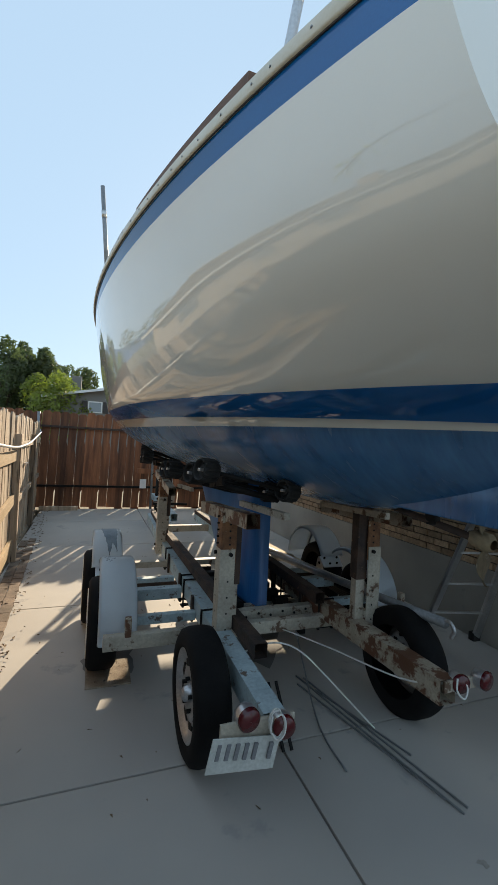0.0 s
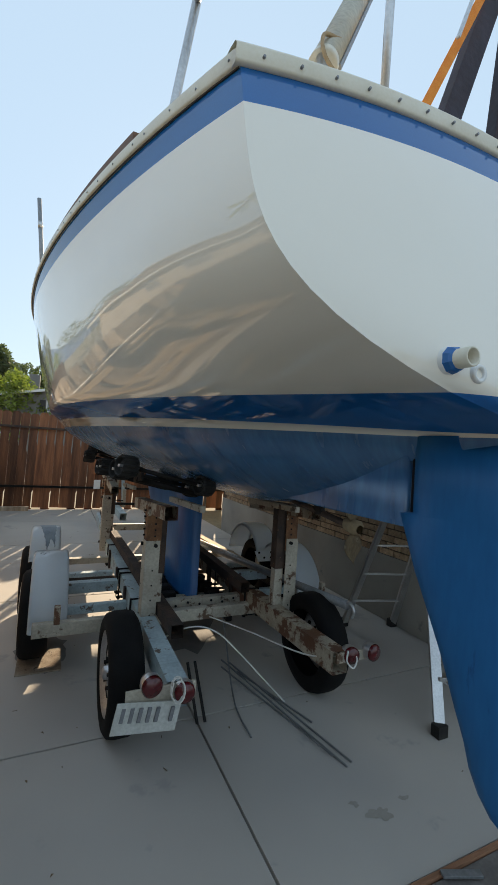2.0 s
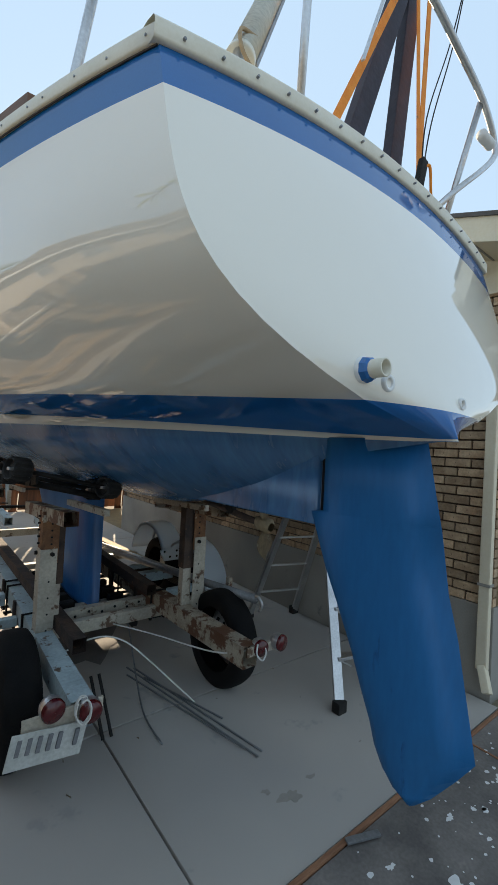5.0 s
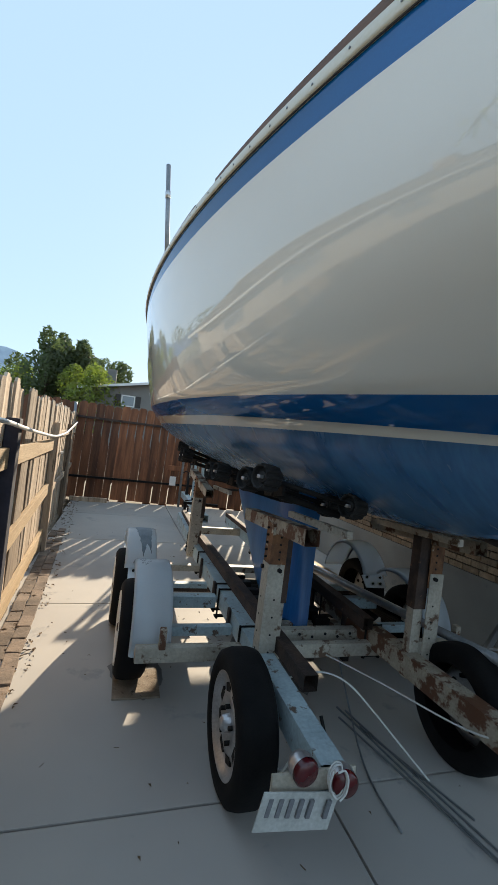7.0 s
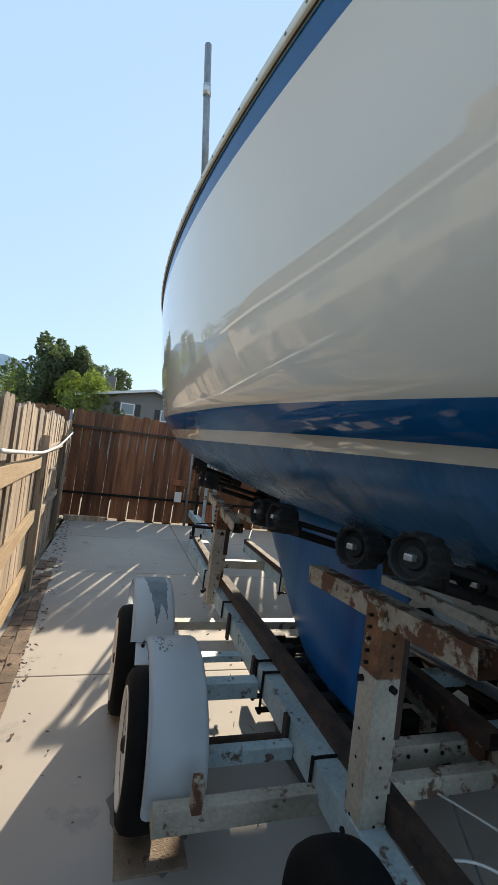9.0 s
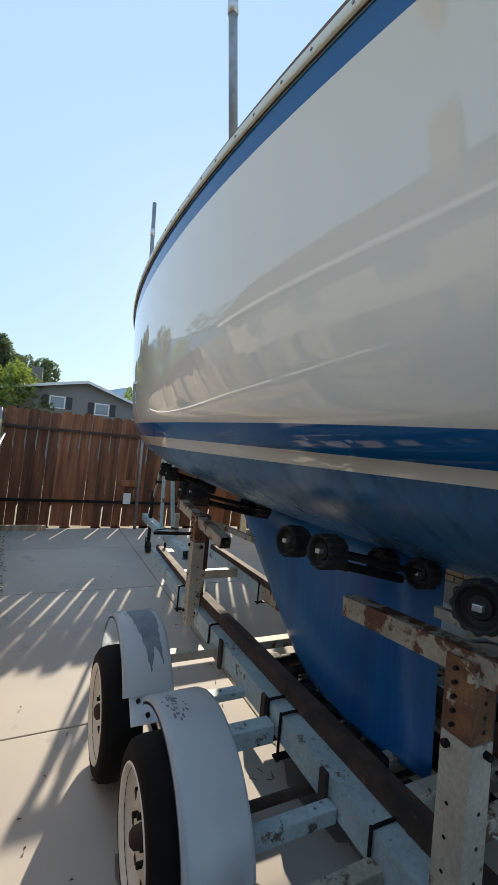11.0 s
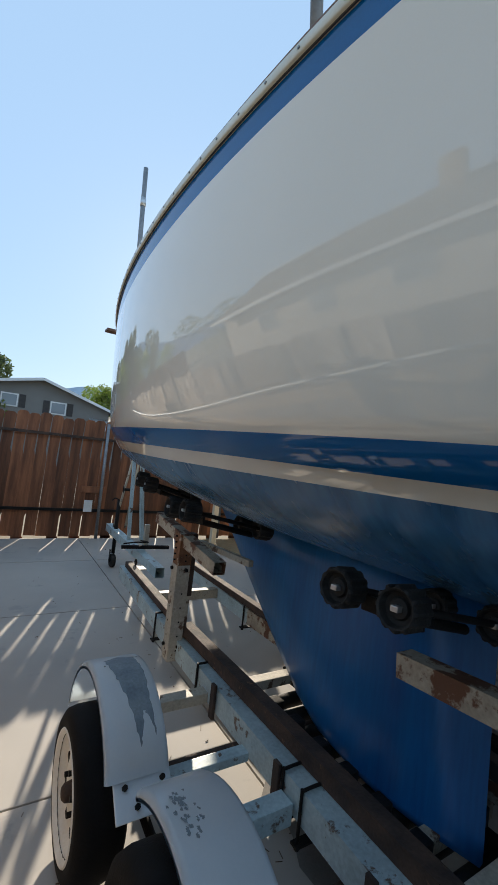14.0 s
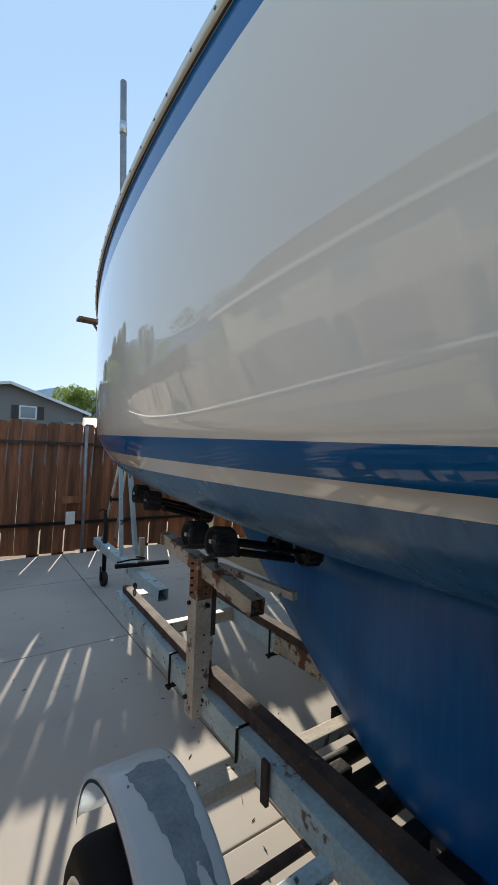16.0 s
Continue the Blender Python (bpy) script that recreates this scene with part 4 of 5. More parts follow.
# roller cradles
def roller(at, parent, r=0.063, w=0.1, teeth=False, lean=0.0, yaw=0.0):
    """A rubber roller with a dished face and a square nut, its axle along x."""
    m = Matrix.Translation(at) @ Matrix.Rotation(radians(yaw), 4, "Z") @ Matrix.Rotation(radians(lean), 4, "Y") @ pose(0, 0, 0, 0, -90)
    bm = bmesh.new()
    n = 48
    prof = [(0.001, -w / 2 + 0.02), (0.026, -w / 2 + 0.02), (0.03, -w / 2 + 0.03), (0.043, -w / 2 + 0.028), (0.048, -w / 2 + 0.004), (0.053, -w / 2), (r - 0.004, -w / 2 + 0.004), (r, -w / 2 + 0.012), (r, w / 2 - 0.012), (r - 0.004, w / 2 - 0.004), (0.053, w / 2), (0.048, w / 2 - 0.004), (0.043, w / 2 - 0.028), (0.03, w / 2 - 0.03), (0.026, w / 2 - 0.02), (0.001, w / 2 - 0.02)]
    rings = []
    for i, (rr, z) in enumerate(prof):
        cut = (0.009 if teeth else 0.005) if 6 <= i <= 9 else 0
        rings.append([bm.verts.new(m @ Vector(((rr - (cut if k % 4 > 1 else 0)) * math.cos(2 * math.pi * k / n), (rr - (cut if k % 4 > 1 else 0)) * math.sin(2 * math.pi * k / n), z))) for k in range(n)])
    for a, b in zip(rings, rings[1:]):
        for k in range(n):
            bm.faces.new((a[k], a[(k + 1) % n], b[(k + 1) % n], b[k]))
    o = part("roller", bm, RUBBER, parent, "black rubber roller with a dished hub")
    nut = box((-0.008, -0.011, -0.016), (0.008, 0.011, 0.016), 0.003)
    bmesh.ops.transform(nut, matrix=m @ Matrix.Translation((0, 0, w / 2 - 0.014)), verts=nut.verts)
    part("axle_nut", nut, SILVER, o, "worn square nut")
    nut = box((-0.008, -0.011, -0.016), (0.008, 0.011, 0.016), 0.003)
    bmesh.ops.transform(nut, matrix=m @ Matrix.Translation((0, 0, -w / 2 + 0.014)), verts=nut.verts)
    part("axle_nut", nut, SILVER, o, "worn square nut")
    return o


def cradle(px, py, ztop, y0, y1, z0, z1, pairs, inner, s):
    """An upright of bolted angle irons that carries a rocking beam with paired rollers."""
    for name, zlo, zhi, inset, mt, lab in (("upright", 0.36, 1.03, 0.0, CREAMSTEEL, "cream drilled angle iron"), ("drilled_plate", 0.94, ztop, 0.007, RUSTPLATE, "rusty drilled angle iron")):
        x0, ya = px - s * (0.118 - inset), py - 0.047 + inset
        bm = box((min(x0, x0 + s * 0.007), ya, zlo), (max(x0, x0 + s * 0.007), ya + 0.1, zhi), 0.002)
        box((min(x0 + s * 0.007, x0 + s * 0.1), ya, zlo), (max(x0 + s * 0.007, x0 + s * 0.1), ya + 0.007, zhi), 0.002, bm=bm)
        part(name, bm, mt, trailer, lab)
    part("sleeve", box((px - 0.055, py - 0.02, 0.80), (px + 0.03, py + 0.06, ztop), 0.004), RUST, trailer, "rusty square sleeve")
    part("inner_post", box((px - 0.05, py - 0.012, 0.36), (px + 0.02, py + 0.05, 0.82), 0.004), CREAMSTEEL, trailer, "grimy square post")
    bm = bmesh.new()
    for k in range(5):
        z = 1.06 + k * 0.042
        rod((px - s * 0.125, py + 0.02, z), (px - s * 0.109, py + 0.02, z), 0.0065, 8, bm)
        rod((px - s * 0.055, py - 0.042, z), (px - s * 0.055, py - 0.034, z), 0.0065, 8, bm)
    for k in range(5):
        z = 0.43 + k * 0.1
        rod((px - s * 0.119, py + 0.015, z), (px - s * 0.112, py + 0.015, z), 0.006, 8, bm)
        rod((px - s * 0.06, py - 0.0485, z), (px - s * 0.06, py - 0.044, z), 0.006, 8, bm)
    for z in (0.46, 1.0):
        rod((px - s * 0.133, py + 0.03, z), (px - s * 0.115, py + 0.03, z), 0.013, 6, bm)
        rod((px - s * 0.05, py - 0.066, z), (px - s * 0.05, py - 0.044, z), 0.013, 6, bm)
    tagged(part("bolts", bm, DARKSTEEL, trailer), kind="stuff")
    arm = part("rocker_arm", beam((px - s * 0.055, y0, z0), (px - s * 0.055, y1, z1), 0.08, 0.08, hollow=0.006), RUSTWHITE, trailer, "rust-blotched cream box beam")
    for (ya, za), (yb, zb), xo, yaw in pairs:
        ym, zm = (ya + yb) / 2, (za + zb) / 2
        for yy, zz, tooth in ((ya, za, False), (yb, zb, True)):
            roller((xo, yy, zz), arm, teeth=tooth, lean=s * 6, yaw=s * yaw)
            roller((inner, yy, zz - 0.1), arm, lean=s * 6, yaw=s * yaw)
            part("roller_shaft", rod((xo, yy, zz), (inner, yy, zz - 0.1), 0.012), DARKSTEEL, arm, smooth=True)
        part("rocker_link", beam((xo + s * 0.09, ya, za - 0.05), (xo + s * 0.09, yb, zb - 0.05), 0.014, 0.05, 0.004), DARKSTEEL, arm, "greasy steel link")
        part("pivot_bar", rod((xo + s * 0.08, ym, zm - 0.06), (inner, ym, zm - 0.15), 0.018), DARKSTEEL, arm, smooth=True)
    part("roller_bar", beam((inner, y0 - 0.03, z0 + 0.03), (inner, y0 + 0.72, z0 - 0.005), 0.035, 0.04, 0.005), CREAMSTEEL, arm, "grimy cream bar between the roller pairs")


LOW = [((1.985, 1.512), (1.735, 1.548), 0.465, 20), ((2.78, 1.476), (2.556, 1.492), 0.445, 8)]
HIGH = [((4.2, 1.5), (3.97, 1.515), 0.435, -4), ((5.25, 1.57), (5.03, 1.55), 0.55, -10)]
cradle(0.80, 2.18, 1.26, 1.76, 2.76, 1.275, 1.205, LOW, 0.93, 1)
cradle(1.71, 2.10, 1.26, 1.74, 2.74, 1.275, 1.205, [(a, b, 2 * CX - x, w) for a, b, x, w in LOW], 2 * CX - 0.93, -1)
cradle(0.78, 4.64, 1.25, 4.09, 5.20, 1.15, 1.27, HIGH, 0.93, 1)
cradle(1.76, 4.62, 1.25, 4.09, 5.20, 1.15, 1.27, [(a, b, 2 * CX - x, w) for a, b, x, w in HIGH], 2 * CX - 0.93, -1)
# keel trough rollers
for k in range(9):
    y = 2.75 + k * 0.16
    part("keel_roller", rod((1.05, y, 0.27), (1.48, y, 0.27), 0.045, 14), RUBBER, trailer, smooth=True)
for x in (1.04, 1.49):
    part("keel_guide", beam((x, 2.5, 0.3), (x, 4.3, 0.3), 0.05, 0.08, 0.005), DARKSTEEL, trailer)
# rear lights and plate
def tail_light(x, y, z, tilt=0):
    m = Matrix.Translation((x, y, z)) @ pose(0, 0, 0, 90, 0, tilt)
    bd = part("tail_light", lathe([(0.001, -0.06), (0.04, -0.055), (0.05, -0.03), (0.05, 0.0)], m, 24), SILVER, trailer, "round chrome-backed red tail light", smooth=True)
    part("lens", lathe([(0.05, 0.0), (0.05, 0.014), (0.042, 0.022), (0.001, 0.027)], m, 24), REDLENS, bd, smooth=True)


tail_light(0.575, 1.27, 0.55, 6)
tail_light(0.73, 1.25, 0.505, -8)
tail_light(1.90, 1.26, 0.52, 12)
tail_light(1.76, 1.29, 0.51, -10)
part("light_bracket", box((0.46, 1.285, 0.455), (0.80, 1.30, 0.53), 0.004), CREAMSTEEL, trailer)
part("light_bracket", box((1.66, 1.29, 0.47), (1.95, 1.305, 0.53), 0.004), CREAMSTEEL, trailer)
plate = part("licence_plate", box((0.405, 1.262, 0.335), (0.715, 1.268, 0.485), 0.002, m=pose(0, 0, 0, 6, 9, 3)), PLATE, trailer, "bent pale licence plate")
for k in range(6):
    x = 0.445 + k * 0.04 + (0.03 if k == 5 else 0)
    zz = 0.432 - (x - 0.56) * 0.16
    part("plate_bar", box((x - 0.009, 1.252, zz - 0.04), (x + 0.009, 1.262, zz + 0.03), 0.002, m=pose(0, 0, 0, 6, 9, 3)), PLATEINK, plate)

# ---- gear on the boat ----
def tube(name, pts, r, mt, label="", parent=boat):
    return part(name, hose(pts, r), mt, parent, label, smooth=True)


tube("stern_rail", [(0.43, 0.72, 3.22), (0.5, 0.3, 3.24), (0.79, 0.14, 3.26), (1.21, 0.1, 3.24), (1.52, 0.11, 3.2), (1.75, 0.12, 3.15), (1.885, 0.13, 3.07), (1.87, 0.13, 2.97), (1.66, 0.2, 2.76), (1.6, 0.3, 2.64)], 0.0125, ALU, "polished stern rail tube")
for p, q in (((0.345, 0.78, 2.56), (0.43, 0.72, 3.22)), ((0.925, 0.31, 2.56), (0.80, 0.15, 3.26)), ((1.76, 0.31, 2.56), (1.75, 0.13, 3.15))):
    part("stern_rail_leg", rod(p, q, 0.0155 if p[0] < 0.5 else 0.0125), ALU, boat, "polished tube leg", smooth=True)
    part("base_flange", rod(p, Vector(p) + Vector((0, 0, 0.04)), 0.022, 14, r2=0.016), ALU, boat, smooth=True)
part("rail_clamp", rod((1.70, 0.10, 2.98), (1.79, 0.10, 2.98), 0.02, 12), WHITE, boat, "white plastic lamp socket", smooth=True)
part("pipe_stub", rod((0.745, 0.38, 2.6), (0.752, 0.395, 2.9), 0.021, 16), ALU, boat, "short chrome stub", smooth=True)
boom = thing("boom", (0.76, 0.4, 2.9), "pale anodised boom leaning over the stern", "boom")
part("spar", rod((0.776, 0.42, 2.917), (2.077, 1.5, 5.607), 0.045, 24), BOOM, boom, smooth=True)
part("end_cap", rod((0.758, 0.405, 2.88), (0.776, 0.42, 2.917), 0.047, 24), CREAM, boom, smooth=True)
part("rope", hose([(0.80, 0.33, 2.78), (0.735, 0.35, 2.86), (0.75, 0.39, 2.97), (0.83, 0.42, 3.02)], 0.006), NEWWOOD, boom, "yellow rope end", smooth=True)
part("sail_track", beam((0.826, 0.41, 2.917), (2.127, 1.49, 5.607), 0.012, 0.016, 0.002), STEELPIPE, boom)
crutch = thing("mast_crutch", (1.5, 0.5, 2.6), "dark wooden mast crutch lashed with orange straps", "crutch")
part("leg", beam((1.19, 0.5, 2.4), (1.86, 0.5, 4.32), 0.09, 0.05, 0.005, up=(0, 1, 0)), DARKPOST, crutch)
part("leg", beam((1.664, 0.52, 2.4), (1.87, 0.52, 4.32), 0.09, 0.05, 0.005, up=(0, 1, 0)), DARKPOST, crutch)
part("strap", beam((0.995, 0.33, 2.6), (1.71, 0.46, 3.95), 0.034, 0.004, 0.0, up=(0, 1, 0)), ORANGE, crutch, "orange ratchet strap")
st = part("strap", beam((1.645, 0.33, 2.6), (1.90, 0.46, 3.95), 0.034, 0.004, 0.0, up=(0, 1, 0)), ORANGE, crutch, "orange ratchet strap")
part("strap", beam((1.655, 0.32, 2.7), (1.80, 0.46, 3.9), 0.026, 0.004, 0.0, up=(0, 1, 0)), ORANGE, crutch, "orange ratchet strap")
part("strap_tail", hose([(1.65, 0.31, 2.92), (1.69, 0.3, 2.95), (1.71, 0.3, 2.84), (1.73, 0.3, 2.79)], 0.006, 6), ORANGE, crutch)
part("ratchet", box((1.625, 0.3, 2.83), (1.665, 0.325, 2.97), 0.006, m=pose(0, 0, 0, 0, 14)), DARKSTEEL, st, "black steel ratchet")
part("hook", rod((1.60, 0.31, 2.66), (1.635, 0.31, 2.84), 0.007, 8), DARKSTEEL, crutch, smooth=True)
part("chainplate", beam((1.276, 0.35, 3.179), (1.475, 0.4, 3.646), 0.014, 0.008, 0.002), ALU, crutch, "bright turnbuckle")
for dx in (0, 0.04):
    part("stay_wire", hose([(1.66, 0.32, 2.85), (1.70 + dx, 0.33, 3.18), (1.87 + 0.6 * dx, 0.33, 3.62), (2.02, 0.33, 4.1)], 0.003, 6), DARKSTEEL, crutch)
# bow roller plank and small deck fittings
part("bow_plank", box((0.464, 7.03, 3.185), (0.95, 7.17, 3.215), 0.004), TEAK, boat, "brown plank on the bow rail")
part("plank_bracket", rod((0.62, 7.1, 3.185), (1.1, 7.1, 2.5), 0.014), ALU, boat, smooth=True)
for u in (0.2, 0.56):
    p = sheer_point(u, 1, -0.06, 0.07)
    part("fairlead", box(p - Vector((0.02, 0.05, 0.005)), p + Vector((0.02, 0.05, 0.03)), 0.008), ALU, boat)
# drilled holes in the transom: dark discs give the shade inside them
for x, z in ((0.52, 2.456), (0.523, 2.407), (0.527, 2.362), (1.092, 2.458), (1.082, 2.395), (1.24, 2.471), (1.232, 2.43), (1.235, 2.5), (1.238, 2.53)):
    yy = transom_y(z, (x - CX) / hull_b(0, z)) + 0.004
    part("screw_hole", rod((x, yy + 0.003, z), (x, yy - 0.0015, z), 0.003, 8), DARKSTEEL, boat)
# propeller and shaft
shaft = part("propeller_shaft", rod((CX + 0.03, 1.75, 1.47), (CX + 0.1, 0.86, 1.36), 0.016), RUST, boat, "rusty propeller shaft", smooth=True)
part("strut", beam((CX + 0.07, 1.12, 1.6), (CX + 0.08, 1.1, 1.38), 0.03, 0.06, 0.008, up=(0, 1, 0)), DARKSTEEL, boat)
BRONZE = surface("crusty_bronze", (0.33, 0.25, 0.15), (0.22, 0.16, 0.1), scale=9, fine=60, rough=0.8, metal=0.2, bump=0.4, wear=(0.45, 0.4, 0.3), wear_at=0.6)
prop = part("propeller", lathe([(0.001, -0.07), (0.02, -0.065), (0.035, -0.03), (0.037, 0.03), (0.02, 0.05)], Matrix.Translation((CX + 0.11, 0.87, 1.36)) @ pose(0, 0, 0, 97), 18), BRONZE, boat, "crusty bronze propeller", smooth=True)
for sg in (1, -1):
    bm = grid(lambda u, v: Vector((CX + 0.11 + (v - 0.5) * (0.05 + 0.11 * math.sin(math.pi * min(1, u * 0.9 + 0.12))) + 0.02 * u, 0.87 + (v - 0.5) * 0.07, 1.36 + sg * (0.03 + 0.14 * u) + 0.04 * sg * (0.25 - (v - 0.5) ** 2) * u)), [k / 8 for k in range(9)], [k / 6 for k in range(7)])
    bmesh.ops.solidify(bm, geom=bm.faces[:], thickness=0.008)
    part("blade", bm, BRONZE, prop, smooth=True)

# ---- trailer fittings ----
def u_bolt(x0, x1, y, z0, z1):
    bm = hose([(x0, y, z0), (x0, y, z1 - 0.012), (x0 + 0.01, y, z1), (x1 - 0.01, y, z1), (x1, y, z1 - 0.012), (x1, y, z0)], 0.0075, 8)
    box((x0 - 0.02, y - 0.02, z0 + 0.012), (x1 + 0.02, y + 0.02, z0 + 0.022), bm=bm)
    for x in (x0, x1):
        rod((x, y, z0 - 0.004), (x, y, z0 + 0.012), 0.012, 6, bm)
    return bm


for xa in (0.70, 1.70):
    for y in (2.47, 3.13, 3.26, 4.2, 5.05):
        xr = xa + (1 if xa < 1 else -1) * (0.01 + 0.02 * (y - 1.3))
        part("u_bolt", u_bolt(xr - 0.06, xr + 0.06, y, 0.30, 0.525), DARKSTEEL, trailer, "black steel u-bolt")
    for y in (2.75, 3.3, 3.95):
        part("clamp_plate", box((xa - 0.075 + (0.01 + 0.02 * (y - 1.3)) * (1 if xa < 1 else -1), y - 0.022, 0.34), (xa - 0.056 + (0.01 + 0.02 * (y - 1.3)) * (1 if xa < 1 else -1), y + 0.022, 0.53), 0.004), RUST, trailer)
for y, w, h, z in ((3.55, 0.07, 0.04, 0.41), (3.21, 0.085, 0.09, 0.405), (2.69, 0.06, 0.06, 0.41)):
    part("cross_member", beam((0.22, y, z), (0.68, y, z), w, h, 0.005), FRAME, trailer, "grimy pale cross member")
    part("cross_member", beam((1.72, y, z), (2.18, y, z), w, h, 0.005), FRAME, trailer, "grimy pale cross member")
part("cross_member", beam((0.76, 2.9, 0.33), (1.64, 2.9, 0.33), 0.07, 0.07, 0.005), RUSTWHITE, trailer)
for x in (0.17, 2.23):
    for k in range(4):
        part("leaf_spring", hose([(x, 2.6 + 0.08 * k, 0.33 + 0.014 * k), (x, 3.33, 0.29 + 0.014 * k), (x, 4.06 - 0.08 * k, 0.33 + 0.014 * k)], 0.012, 6), DARKSTEEL, trailer, smooth=True)
part("rear_cross_member", beam((0.76, 2.62, 0.38), (1.64, 2.62, 0.38), 0.07, 0.13, 0.005), CREAMSTEEL, trailer, "cream bolted cross beam")
bm = bmesh.new()
for k in range(8):
    rod((0.85 + k * 0.1, 2.58, 0.4 + 0.02 * (k % 2)), (0.85 + k * 0.1, 2.575, 0.4 + 0.02 * (k % 2)), 0.01, 8, bm)
tagged(part("cross_bolts", bm, DARKSTEEL, trailer), kind="stuff")
for k in range(7):
    part("keel_block", box((1.0, 2.62 + k * 0.2, 0.33), (1.12, 2.70 + k * 0.2, 0.42), 0.01), DARKSTEEL, trailer)
    part("keel_block", box((1.4, 2.62 + k * 0.2, 0.33), (1.52, 2.70 + k * 0.2, 0.42), 0.01), DARKSTEEL, trailer)
pipe = thing("long_pipe", (1.95, 2.8, 0.5), "long grey pipe with a hook laid along the trailer", "pipe")
part("tube", rod((1.95, 1.58, 0.68), (1.95, 4.6, 0.38), 0.03, 16), STEELPIPE, pipe, smooth=True)
part("hook", hose([(1.95, 1.6, 0.69), (1.95, 1.55, 0.7), (1.955, 1.52, 0.66), (1.955, 1.54, 0.61)], 0.012), SILVER, pipe, smooth=True)
part("tube", rod((2.02, 2.5, 0.58), (1.92, 4.9, 0.42), 0.016, 12), ALU, pipe, smooth=True)
plank = solo("plank", beam((2.06, 3.2, 0.47), (1.98, 5.0, 0.45), 0.09, 0.03, 0.004), NEWWOOD, (2, 3.2, 0.45), "loose wooden plank laid on the trailer", "plank")
# tongue gear
part("jack_tube", rod((1.16, 8.2, 0.2), (1.16, 8.2, 1.0), 0.028, 14), DARKSTEEL, trailer, "black jack tube", smooth=True)
jw = part("jack_wheel", lathe([(0.03, -0.03), (0.085, -0.035), (0.095, -0.02), (0.095, 0.02), (0.085, 0.035), (0.03, 0.03)], Matrix.Translation((1.16, 8.2, 0.095)) @ pose(0, 0, 0, 0, 90), 24), RUBBER, trailer, "black jack wheel", smooth=True)
part("jack_fork", box((1.11, 8.17, 0.08), (1.12, 8.23, 0.26), 0.003), DARKSTEEL, jw)
part("jack_crank", hose([(1.16, 8.2, 1.0), (1.09, 8.16, 1.03), (1.04, 8.14, 1.0)], 0.009), DARKSTEEL, trailer)
for dx in (-0.09, 0.09):
    part("winch_post", beam((1.25 + dx, 7.5, 0.55), (1.25 + dx * 0.6, 7.8, 1.75), 0.045, 0.06, 0.005), FRAME, trailer, "pale blue winch post")
    part("winch_brace", rod((1.25 + dx, 8.35, 0.56), (1.25 + dx * 0.5, 7.85, 1.7), 0.017), CREAMSTEEL, trailer, smooth=True)
part("bow_stop", rod((1.14, 7.72, 1.76), (1.38, 7.72, 1.76), 0.04, 16), RUBBER, trailer, "black rubber bow stop", smooth=True)
part("winch", lathe([(0.05, -0.05), (0.02, -0.045), (0.02, 0.045), (0.05, 0.05)], Matrix.Translation((1.16, 7.85, 1.2)) @ pose(0, 0, 0, 0, 90), 20), DARKSTEEL, trailer, smooth=True)
part("black_channel", beam((0.92, 6.95, 0.60), (1.5, 6.88, 0.60), 0.05, 0.04, 0.004), DARKSTEEL, trailer, "black steel channel")
part("cable", hose([(0.95, 6.98, 0.63), (1.08, 6.92, 0.66), (1.25, 6.95, 0.65), (1.2, 7.1, 0.64)], 0.009), DARKSTEEL, trailer, smooth=True)
part("eye_bolt", lathe([(0.028, -0.008), (0.036, 0.0), (0.028, 0.008), (0.02, 0.0), (0.028, -0.008)], Matrix.Translation((0.88, 6.2, 0.62)) @ pose(0, 0, 0, 0, 90), 18), DARKSTEEL, trailer, smooth=True)
part("eye_plate", box((0.82, 6.12, 0.55), (0.98, 6.26, 0.562), 0.003), CREAMSTEEL, trailer)
part("upright_strut", box((1.28, 7.2, 0.5), (1.34, 7.26, 0.82), 0.004), CREAMSTEEL, trailer)
# wiring
part("white_cable", hose([(0.86, 2.12, 0.38), (0.96, 2.07, 0.44), (1.08, 2.02, 0.46), (1.2, 1.98, 0.41), (1.33, 1.93, 0.29), (1.47, 1.84, 0.145), (1.604, 1.749, 0.006)], 0.0052), WHITEWIRE, trailer, "loose white cable", smooth=True)
part("white_cable", hose([(1.0, 2.44, 0.38), (1.2, 2.5, 0.36), (1.45, 2.1, 0.36), (1.6, 1.55, 0.42), (1.72, 1.31, 0.5)], 0.005), WHITEWIRE, trailer, smooth=True)
part("grey_cable", hose([(1.45, 2.6, 0.36), (1.42, 2.4, 0.2), (1.32, 2.0, 0.03), (1.26, 1.75, 0.009), (1.241, 1.504, 0.009)], 0.0055), STEELPIPE, trailer, smooth=True)
part("white_cable", hose([(0.62, 1.95, 0.36), (0.62, 1.6, 0.3), (0.6, 1.42, 0.48), (0.6, 1.32, 0.55)], 0.005), WHITEWIRE, trailer, smooth=True)
for k in range(5):
    a = k * 1.2
    part("cable_tie", hose([(0.69 + 0.03 * math.cos(a + j * 0.9), 1.25 - 0.01 * k, 0.53 + 0.055 * math.sin(a + j * 0.9)) for j in range(5)], 0.004, 6), WHITEWIRE, trailer, smooth=True)
part("cable_tie", hose([(1.72, 1.27, 0.55), (1.70, 1.25, 0.5), (1.74, 1.24, 0.46), (1.78, 1.26, 0.5), (1.75, 1.28, 0.55)], 0.005, 6), WHITEWIRE, trailer, smooth=True)

